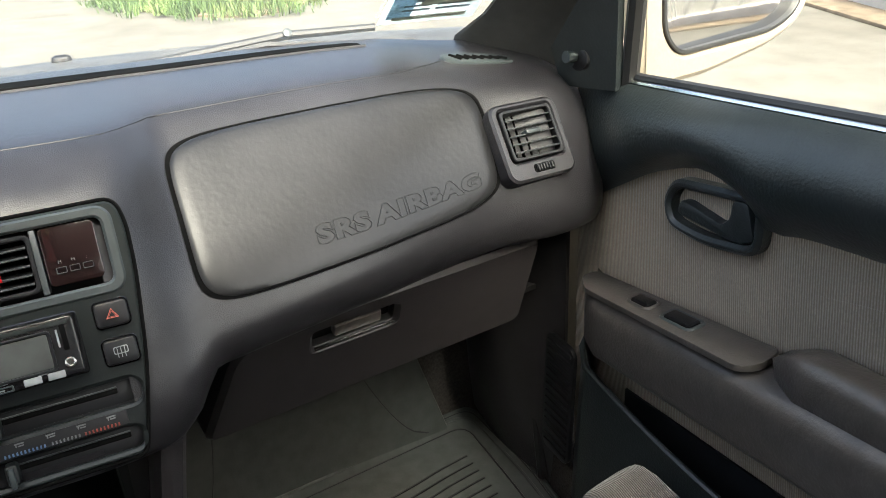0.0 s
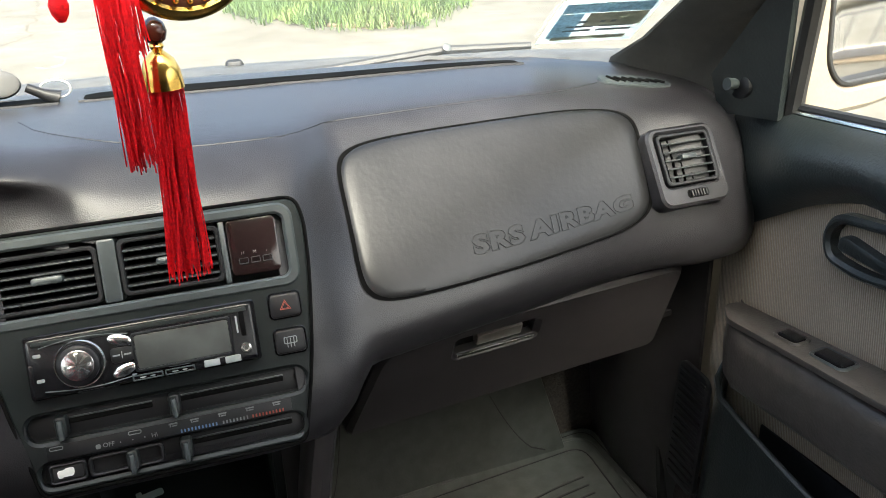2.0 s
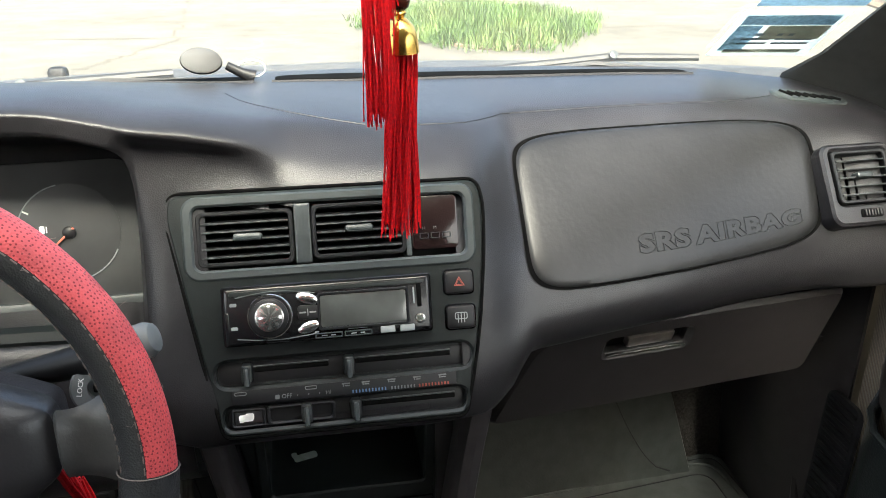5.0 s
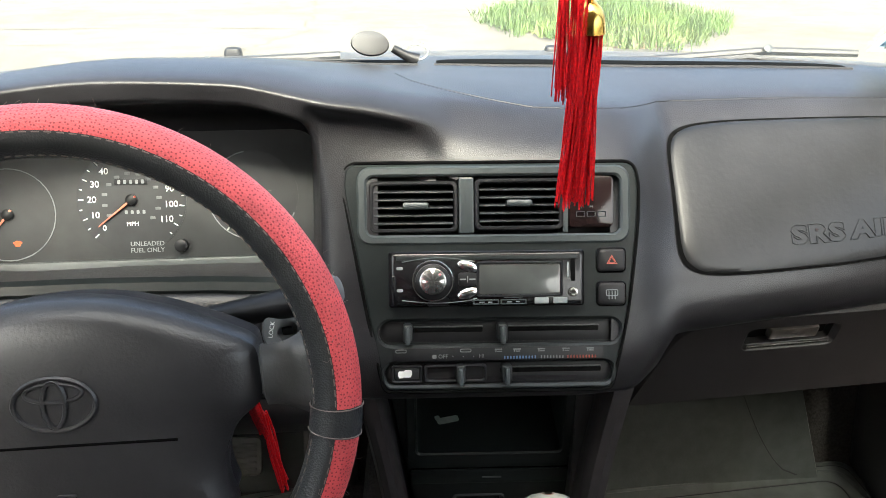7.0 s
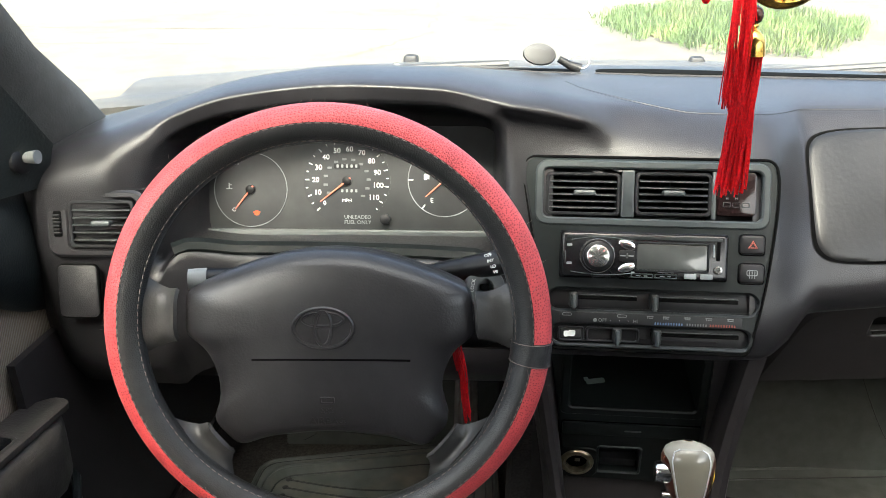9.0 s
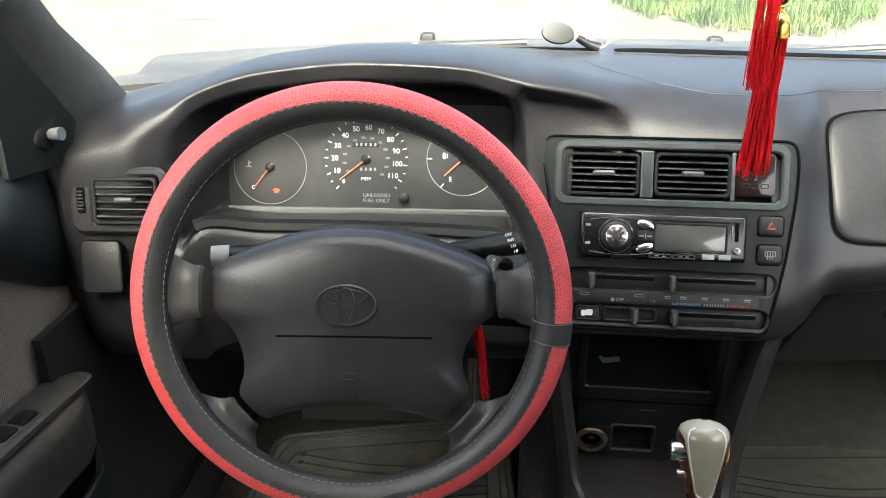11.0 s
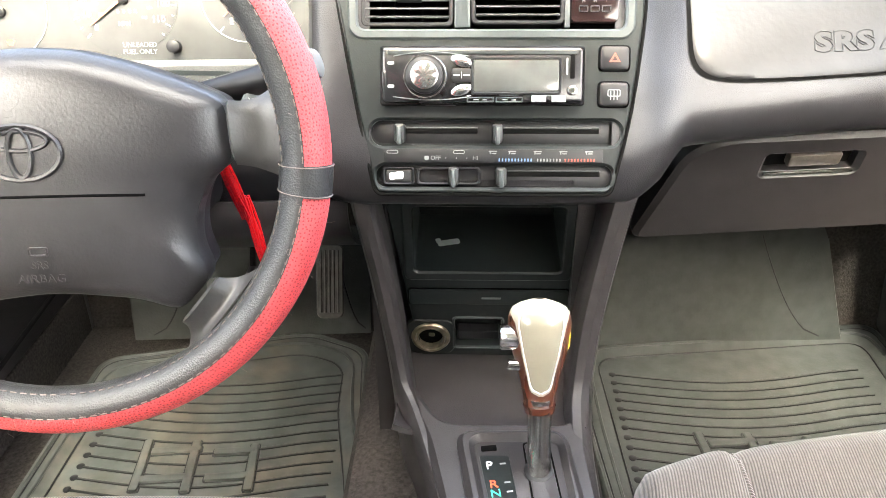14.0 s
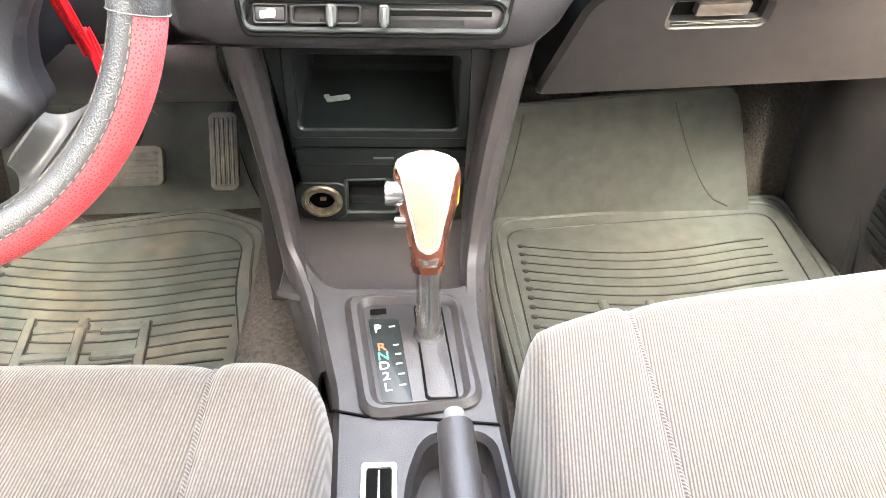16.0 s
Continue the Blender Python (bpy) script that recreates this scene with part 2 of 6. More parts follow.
def dusty(m, share, color):
    """A thin film of dust on glass, thicker in places, that scatters the daylight behind it."""
    n, l = m.node_tree.nodes, m.node_tree.links
    co, no, mr, tr, mx = (n.new(k) for k in ("ShaderNodeTexCoord", "ShaderNodeTexNoise", "ShaderNodeMapRange", "ShaderNodeBsdfTranslucent", "ShaderNodeMixShader"))
    no.inputs["Scale"].default_value, no.inputs["Detail"].default_value = 5.0, 5.0
    mr.inputs["To Min"].default_value, mr.inputs["To Max"].default_value = share * 0.6, share * 1.4
    tr.inputs["Color"].default_value = (*color, 1)
    l.new(co.outputs["Object"], no.inputs["Vector"])
    l.new(no.outputs["Fac"], mr.inputs["Value"])
    out = n["Material Output"].inputs["Surface"]
    l.new(mr.outputs["Result"], mx.inputs[0])
    l.new(out.links[0].from_socket, mx.inputs[1])
    l.new(tr.outputs[0], mx.inputs[2])
    l.new(mx.outputs[0], out)


backlit(SILK, 0.35)
dusty(SCREEN, 0.05, (0.8, 0.82, 0.8))
for paper in (PAPER, STBLUE, STTAN, STDARK):
    backlit(paper)


# ---- mesh helpers ----
def thing(name, label, category, group="", at=(0, 0, 0), kind=""):
    ob = new(name)
    ob.location = at
    ob.empty_display_size = 0.02
    return tagged(ob, label, category, group, kind)


def part(name, bm, mat, parent=None, label="", smooth=True):
    """Links bm, given in world metres, as one mesh object."""
    me = bpy.data.meshes.new(name)
    bmesh.ops.recalc_face_normals(bm, faces=bm.faces)
    bm.to_mesh(me)
    bm.free()
    me.materials.append(mat)
    if smooth:
        me.polygons.foreach_set("use_smooth", [True] * len(me.polygons))
        me.set_sharp_from_angle(angle=radians(40))
    ob = new(name, me)
    if parent is not None:
        top, shift = parent, Vector((0, 0, 0))
        while top is not None:
            shift += top.location
            top = top.parent
        ob.parent = parent
        ob.location = -shift
    if label:
        ob["label"] = label
    return ob


def basis(origin, u, up):
    """A matrix with x along u, y along up and z out of the face."""
    u = Vector(u).normalized()
    n = u.cross(Vector(up)).normalized()
    v = n.cross(u)
    m = Matrix((u, v, n)).transposed().to_4x4()
    m.translation = origin
    return m


def rr(w, h, r, n=5, cx=0.0, cy=0.0):
    """A rounded rectangle, counter-clockwise."""
    r = min(r, w / 2 - 1e-5, h / 2 - 1e-5)
    out = []
    for k, (sx, sy) in enumerate(((1, 1), (-1, 1), (-1, -1), (1, -1))):
        for i in range(n + 1):
            a = radians(90 * k + 90 * i / n)
            out.append((cx + sx * (w / 2 - r) + r * math.cos(a), cy + sy * (h / 2 - r) + r * math.sin(a)))
    return out


def rpoly(points, r, n=5):
    """A polygon with rounded corners; r is one radius or one for each corner."""
    out, m = [], len(points)
    for i, p in enumerate(points):
        rad = r[i] if isinstance(r, (list, tuple)) else r
        p, a, b = Vector(p), Vector(points[i - 1]), Vector(points[(i + 1) % m])
        da, db = (a - p), (b - p)
        t = min(rad, da.length * 0.48, db.length * 0.48)
        pa, pb = p + da.normalized() * t, p + db.normalized() * t
        for k in range(n + 1):
            f = k / n
            out.append(tuple((1 - f) ** 2 * pa + 2 * f * (1 - f) * p + f * f * pb))
    return out


def inset(loop, d):
    """The loop moved inwards by d (counter-clockwise loops)."""
    out, m = [], len(loop)
    for i in range(m):
        a, p, b = Vector(loop[i - 1]), Vector(loop[i]), Vector(loop[(i + 1) % m])
        e, f = (p - a), (b - p)
        e = e.normalized() if e.length > 1e-9 else f.normalized()
        f = f.normalized() if f.length > 1e-9 else e
        nrm = Vector((-(e.y + f.y), e.x + f.x))
        nrm = nrm.normalized() if nrm.length > 1e-9 else Vector((-e.y, e.x))
        out.append(tuple(p + nrm * d))
    return out


def ring(bm, M, loop, z):
    return [bm.verts.new(M @ Vector((x, y, z))) for x, y in loop]


def skin(bm, rings, close=True, cap0=False, cap1=False):
    for a, b in zip(rings, rings[1:]):
        n = len(a)
        for i in range(n if close else n - 1):
            bm.faces.new((a[i], a[(i + 1) % n], b[(i + 1) % n], b[i]))
    if cap0:
        bm.faces.new(rings[0][::-1])
    if cap1:
        bm.faces.new(rings[-1])


def slab(M, loop, z0, z1, b=0.001, bm=None, dome=0.0):
    """A solid on the outline, from z0 to z1 in the frame M, its front edge rounded by b."""
    bm = bm or bmesh.new()
    rings = [ring(bm, M, loop, z0), ring(bm, M, loop, z1 - b), ring(bm, M, inset(loop, b * 0.3), z1 - b * 0.3), ring(bm, M, inset(loop, b), z1)]
    skin(bm, rings, cap0=True, cap1=not dome)
    if dome:
        c = Vector((sum(p[0] for p in loop), sum(p[1] for p in loop))) / len(loop)
        base, prev = inset(loop, b), rings[-1]
        for f in (0.8, 0.55, 0.3, 0.1):
            cur = ring(bm, M, [tuple(c + (Vector(p) - c) * f) for p in base], z1 + dome * (1 - f * f))
            skin(bm, [prev, cur])
            prev = cur
        bm.faces.new(prev)
    return bm


def plate(M, outer, holes, thick, depths, b=0.0012):
    """A plate with real openings: walls of each opening run back by its depth and end in a floor."""
    bm = bmesh.new()
    front = ring(bm, M, inset(outer, b), 0)
    edge = ring(bm, M, outer, -b)
    back = ring(bm, M, outer, -thick)
    skin(bm, [back, edge, front])
    loops = [front]
    for hole, depth in zip(holes, depths):
        f = ring(bm, M, inset(hole, -b), 0)
        g = ring(bm, M, hole, -b)
        h = ring(bm, M, hole, -depth)
        skin(bm, [f, g, h], cap1=True)
        loops.append(f)
    edges = []
    for lp in loops:
        for i in range(len(lp)):
            e = bm.edges.get((lp[i], lp[(i + 1) % len(lp)])) or bm.edges.new((lp[i], lp[(i + 1) % len(lp)]))
            edges.append(e)
    bmesh.ops.triangle_fill(bm, use_beauty=True, use_dissolve=False, edges=edges)
    return bm


def frame_ring(M, outer, inner, z0, z1, b=0.001, bm=None):
    """A raised frame between two outlines of equal count."""
    bm = bm or bmesh.new()
    rings = [ring(bm, M, outer, z0), ring(bm, M, outer, z1 - b), ring(bm, M, inset(outer, b), z1), ring(bm, M, inset(inner, -b), z1), ring(bm, M, inner, z1 - b), ring(bm, M, inner, z0)]
    skin(bm, rings + [rings[0]])
    return bm


def tube(points, radii, n=10, bm=None, cap=True, closed=False):
    bm = bm or bmesh.new()
    pts = [Vector(p) for p in points]
    if not isinstance(radii, (list, tuple)):
        radii = [radii] * len(pts)
    rings, side = [], None
    for i, p in enumerate(pts):
        a = pts[i - 1] if (i or closed) else p
        c = pts[(i + 1) % len(pts)] if (i < len(pts) - 1 or closed) else p
        t = (c - a).normalized()
        if side is None:
            side = t.orthogonal().normalized()
        side = (side - t * side.dot(t)).normalized()
        up = t.cross(side)
        rings.append([bm.verts.new(p + radii[i] * (math.cos(q) * side + math.sin(q) * up)) for q in (2 * math.pi * k / n for k in range(n))])
    skin(bm, rings + ([rings[0]] if closed else []), cap0=cap and not closed, cap1=cap and not closed)
    return bm


def lathe(M, profile, n=24, bm=None):
    """A turned solid about the frame's z: rows of radius, height."""
    bm = bm or bmesh.new()
    rings = [[bm.verts.new(M @ Vector((r * math.cos(2 * math.pi * k / n), r * math.sin(2 * math.pi * k / n), z))) for k in range(n)] for r, z in profile]
    skin(bm, rings, cap0=True, cap1=True)
    return bm


def sheet(f, nu, nv, thick=0.0, bm=None):
    """A surface f(u, v) with u, v from 0 to 1, given thickness along its normal."""
    bm = bm or bmesh.new()
    g = [[bm.verts.new(f(i / nu, j / nv)) for j in range(nv + 1)] for i in range(nu + 1)]
    for i in range(nu):
        for j in range(nv):
            bm.faces.new((g[i][j], g[i + 1][j], g[i + 1][j + 1], g[i][j + 1]))
    if thick:
        bmesh.ops.recalc_face_normals(bm, faces=bm.faces)
        bmesh.ops.solidify(bm, geom=bm.faces[:], thickness=thick)
    return bm


def lettering(text, size, outline=0.0, depth=0.0004, spacing=1.0, heavy=0.0):
    """Letters with the built-in font, as a bmesh in the xy plane, centred."""
    cu = bpy.data.curves.new("letters", "FONT")
    cu.body, cu.size, cu.align_x, cu.align_y, cu.space_character = text, size, "CENTER", "CENTER", spacing
    cu.resolution_u, cu.offset, cu.space_word = 3, heavy, 0.55 if heavy else 1.0
    if outline:
        cu.fill_mode, cu.bevel_depth, cu.bevel_resolution = "NONE", outline, 1
    else:
        cu.extrude = depth
    ob = new("letters", cu)
    me = bpy.data.meshes.new_from_object(ob.evaluated_get(bpy.context.evaluated_depsgraph_get()))
    bpy.data.objects.remove(ob)
    bm = bmesh.new()
    bm.from_mesh(me)
    bpy.data.meshes.remove(me)
    return bm


def words(name, text, size, M, mat, parent, outline=0.0, spacing=1.0, stretch=1.0):
    bm = lettering(text, size, outline, spacing=spacing)
    bm.transform(M @ Matrix.Diagonal((stretch, 1, 1, 1)))
    return part(name, bm, mat, parent, smooth=False)


def bars(name, M, rows, mat, parent):
    """Flat printed marks: rows of centre x, y, width, height."""
    for x, y, w, h in rows:
        bm = bmesh.new()
        skin(bm, [ring(bm, M, rr(w, h, min(w, h) * 0.2, 1, x, y), 0), ring(bm, M, rr(w, h, min(w, h) * 0.2, 1, x, y), 0.0005)], cap1=True)
        part(name, bm, mat, parent, smooth=False)


def pchip(xs, ys, x):
    """Smooth interpolation with no overshoot."""
    xs, ys = np.asarray(xs, float), np.asarray(ys, float)
    h, d = np.diff(xs), np.diff(ys) / np.diff(xs)
    m = np.zeros(len(xs))
    for i in range(1, len(xs) - 1):
        if d[i - 1] * d[i] > 0:
            w1, w2 = 2 * h[i] + h[i - 1], h[i] + 2 * h[i - 1]
            m[i] = (w1 + w2) / (w1 / d[i - 1] + w2 / d[i])
    m[0], m[-1] = d[0], d[-1]
    x = min(max(x, xs[0]), xs[-1])
    i = min(int(np.searchsorted(xs, x, "right")) - 1, len(xs) - 2)
    t = (x - xs[i]) / h[i]
    return (1 + 2 * t) * (1 - t) ** 2 * ys[i] + t * (1 - t) ** 2 * h[i] * m[i] + t * t * (3 - 2 * t) * ys[i + 1] + t * t * (t - 1) * h[i] * m[i + 1]


# ---- setting: ground, car body, cabin shell ----
def flat(M, loop, thick=0.004):
    return slab(M, loop, -thick, 0, 0.0005)


def box(x0, x1, y0, y1, z0, z1, b=0.004):
    return slab(basis(((x0 + x1) / 2, (y0 + y1) / 2, 0), (1, 0, 0), (0, 1, 0)), rr(x1 - x0, y1 - y0, b, 2), z0, z1, b)


bm = bmesh.new()
bmesh.ops.create_grid(bm, x_segments=60, y_segments=60, size=400)
for v in bm.verts:
    v.co.z = -0.30
ground = tagged(part("ground", bm, CONC), "sunlit pale concrete yard with joints", "ground", kind="structure")
bm = bmesh.new()
rng = random.Random(4)
for x0, y0, x1, y1 in ((-9, 9.6, 9, 9.3), (-1.3, 9.4, -1.6, 14), (-9, 8.2, -3.5, 8.4), (-1.9, 7.6, -1.2, 9.4)):
    n = 22
    pts = [(x0 + (x1 - x0) * k / n + rng.uniform(-0.05, 0.05), y0 + (y1 - y0) * k / n + rng.uniform(-0.06, 0.06)) for k in range(n + 1)]
    for (ax, ay), (bx, by) in zip(pts, pts[1:]):
        w = rng.uniform(0.006, 0.02)
        d = Vector((-(by - ay), bx - ax)).normalized() * w
        bm.faces.new([bm.verts.new((ax + d.x, ay + d.y, -0.296)), bm.verts.new((ax - d.x, ay - d.y, -0.296)), bm.verts.new((bx - d.x, by - d.y, -0.296)), bm.verts.new((bx + d.x, by + d.y, -0.296))])
tagged(part("ground_joint", bm, CRACK), "earth-filled cracks in the concrete", "crack", kind="structure")

# Grass patch ahead of the car, with soil under it.
bm = bmesh.new()
lp = [(2.05 + 1.15 * math.cos(a) * (1 + 0.12 * math.sin(3 * a)), 9.7 + 1.6 * math.sin(a) * (1 + 0.1 * math.cos(4 * a))) for a in (2 * math.pi * k / 40 for k in range(40))]
slab(basis((0, 0, -0.30), (1, 0, 0), (0, 1, 0)), lp, 0, 0.03, 0.02, bm)
tagged(part("soil", bm, SOIL), "dry soil under the grass patch", "soil", kind="structure")
vs, fs = [], []
tufts = [(rng.uniform(0, 6.28), math.sqrt(rng.random()) * rng.uniform(0.8, 1.15)) for k in range(420)]
for k in range(15000):
    a, r = rng.choice(tufts)
    a, r = a + rng.gauss(0, 0.06 / (0.2 + r)), abs(r + rng.gauss(0, 0.05))
    x, y = 2.05 + 1.35 * r * math.cos(a) * (1 + 0.12 * math.sin(3 * a)), 9.7 + 1.65 * r * math.sin(a) * (1 + 0.1 * math.cos(4 * a))
    h, w, t, b = rng.uniform(0.07, 0.3) * max(0.3, 1.1 - 0.55 * r), rng.uniform(0.003, 0.008), rng.uniform(0, 6.28), rng.uniform(0.02, 0.14)
    dx, dy = math.cos(t), math.sin(t)
    i = len(vs)
    vs += [(x - dy * w, y + dx * w, -0.28), (x + dy * w, y - dx * w, -0.28), (x + dx * b * 0.4 + dy * w * 0.8, y + dy * b * 0.4 - dx * w * 0.8, -0.28 + h * 0.6), (x + dx * b * 0.4 - dy * w * 0.8, y + dy * b * 0.4 + dx * w * 0.8, -0.28 + h * 0.6), (x + dx * b, y + dy * b, -0.28 + h)]
    fs += [(i, i + 1, i + 2, i + 3), (i + 3, i + 2, i + 4)]
me = bpy.data.meshes.new("grass")
me.from_pydata(vs, [], fs)
me.materials.append(LEAF)
tagged(new("grass", me), "patch of long green grass growing on the yard", "grass", kind="stuff")
# Low wall with a railing beyond the passenger window.
FENCE = basis((6.2, 4.5, -0.30), (0.35, 1, 0), (0, 0, 1))
fence = thing("fence", "low pale wall with white railing across the yard", "fence", at=(6.2, 4.5, -0.30))
part("wall", slab(FENCE, rr(16, 0.22, 0.01, 2, 0, 0.11), -0.1, 0.1, 0.01), WALLM, fence)
part("rail", slab(FENCE, rr(16, 0.06, 0.01, 2, 0, 1.0), -0.03, 0.03, 0.01), WALLM, fence)
for k in range(40):
    part("post", slab(FENCE, rr(0.05, 0.8, 0.01, 2, -7.8 + 0.4 * k, 0.61), -0.025, 0.025, 0.01), WALLM, fence)
part("verge", slab(basis((6.0, 4.5, -0.30), (0.35, 1, 0), (-1, 0.35, 0)), rr(15, 0.5, 0.1, 3), 0, 0.03, 0.02), SOIL, fence)

# Bonnet and cowl.
car = thing("saloon_car", "champagne-painted saloon body around the cabin", "car", at=(0, 1.2, -0.30))


def bonnet(u, v):
    x = -0.82 + 1.64 * u
    y = 1.365 - 0.16 * abs(x) ** 2 + 0.85 * v
    return Vector((x, y, 0.738 - 0.035 * (abs(x) / 0.8) ** 2 - 0.30 * v ** 1.2))


part("bonnet", sheet(bonnet, 36, 16, 0.012), PAINT, car, "champagne painted bonnet")


def cowl(u, v):
    x = -0.80 + 1.60 * u
    y = 1.135 - 0.16 * abs(x) ** 2 + 0.235 * v
    return Vector((x, y, 0.752 - 0.02 * (abs(x) / 0.8) ** 2 + 0.006 * math.sin(v * 9)))


part("cowl", sheet(cowl, 30, 16, 0.01), FADED, car, "faded black plastic cowl")
# Unseen roof, rear and sides, added to close the cabin.
part("roof", sheet(lambda u, v: Vector((-0.66 + 1.32 * u, 0.42 - 1.9 * v, 1.21 + 0.05 * math.sin(math.pi * u) + 0.02 * math.sin(math.pi * v))), 12, 12, 0.03), ROOFM, car, "pale cloth roof lining")
# The rear panes' dark tint is added to dim light from behind.
DIMPANE = glass("light_cutting_glass", (0.09, 0.09, 0.09))
part("rear_screen", sheet(lambda u, v: Vector((-0.70 + 1.4 * u, -1.74 + 0.30 * v, 0.74 + 0.49 * v)), 4, 4, 0.004), DIMPANE, car, "unseen rear window, darkened to cut light from behind")
part("rear_shelf", box(-0.7, 0.7, -1.75, -1.3, 0.70, 0.75), CARPET, car)
part("rear_wall", box(-0.75, 0.75, -1.36, -1.30, 0.0, 0.96), CARPET, car)
for s in (-1, 1):
    part("rear_side", box(s * 0.73 - 0.03, s * 0.73 + 0.03, -1.75, -0.42, -0.1, 0.77), DOORB, car)
    part("rear_pane", sheet(lambda u, v, s=s: Vector((s * (0.735 - 0.085 * v), -0.44 - 1.25 * u + 0.1 * u * v, 0.76 + 0.46 * v)), 4, 4, 0.004), DIMPANE, car, "unseen rear side window, darkened to cut light from behind")
    part("centre_pillar", tube([(s * 0.72, -0.42, 0.7), (s * 0.66, -0.45, 1.22)], 0.05), PILLAR, car)
    part("rear_pillar", tube([(s * 0.72, -1.75, 0.72), (s * 0.62, -1.4, 1.22)], 0.09), PILLAR, car)
    part("side_sill", box(s * 0.73 - 0.04, s * 0.73 + 0.04, -0.45, 1.25, -0.1, 0.12), CARPET, car)
part("floor_pan", box(-0.75, 0.75, -1.4, 1.34, -0.06, 0.03), CARPET, car, "grey carpeted floor")


# Toe board and firewall, carpeted.
def toe(u, v):
    x = -0.75 + 1.5 * u
    return Vector((x, 1.275 + 0.05 * min(1, v * 1.6), 0.02 + 0.70 * v))


part("toe_board", sheet(toe, 10, 10, 0.02), CARPET, car)

# Windscreen: base follows the dash, rises rearwards.
def screen(u, v):
    x = -0.78 + 1.5 * u
    base = 1.20 - 0.22 * (x - 0.05) ** 2 + 0.04 * x
    return Vector((x * (1 - 0.12 * v), base + (0.42 - base) * v, 0.765 + 0.45 * v + 0.02 * math.sin(math.pi * v)))


win = tagged(part("window_1", sheet(screen, 24, 12), SCREEN), "curved laminated windscreen", "windscreen", kind="structure")
win.visible_shadow = False


def pillar(name, pts, rad, lab):
    """A front pillar trim, wide at its foot."""
    bm = bmesh.new()
    rings = []
    for (p, q), r in zip(pts, rad):
        p, q = Vector(p), Vector(q)
        c, h = (p + q) / 2, (p - q) / 2
        n = Vector((-h.y, h.x, 0)).normalized() * r
        rings.append([bm.verts.new(c + h * math.cos(a) + n * math.sin(a)) for a in (2 * math.pi * k / 14 for k in range(14))])
    skin(bm, rings, cap0=True, cap1=True)
    return tagged(part(name, bm, PILLAR), lab, "pillar", kind="structure")


pillar("pillar_right", [((0.60, 1.15, 0.70), (0.72, 1.02, 0.70)), ((0.605, 1.12, 0.765), (0.715, 1.0, 0.765)), ((0.615, 1.06, 0.80), (0.71, 0.955, 0.83)), ((0.615, 0.96, 0.87), (0.70, 0.83, 0.92)), ((0.59, 0.70, 1.05), (0.67, 0.60, 1.06)), ((0.56, 0.42, 1.22), (0.65, 0.38, 1.22))], [0.015, 0.015, 0.018, 0.02, 0.02, 0.02], "dark grey moulded windscreen pillar trim")
pillar("pillar_left", [((-0.68, 0.93, 0.70), (-0.77, 0.72, 0.70)), ((-0.685, 0.905, 0.755), (-0.77, 0.70, 0.755)), ((-0.695, 0.87, 0.80), (-0.765, 0.67, 0.82)), ((-0.70, 0.80, 0.86), (-0.75, 0.60, 0.90)), ((-0.67, 0.62, 1.02), (-0.71, 0.48, 1.04)), ((-0.63, 0.40, 1.22), (-0.67, 0.34, 1.22))], [0.03, 0.035, 0.035, 0.03, 0.025, 0.025], "grey moulded windscreen pillar trim on the driver side")

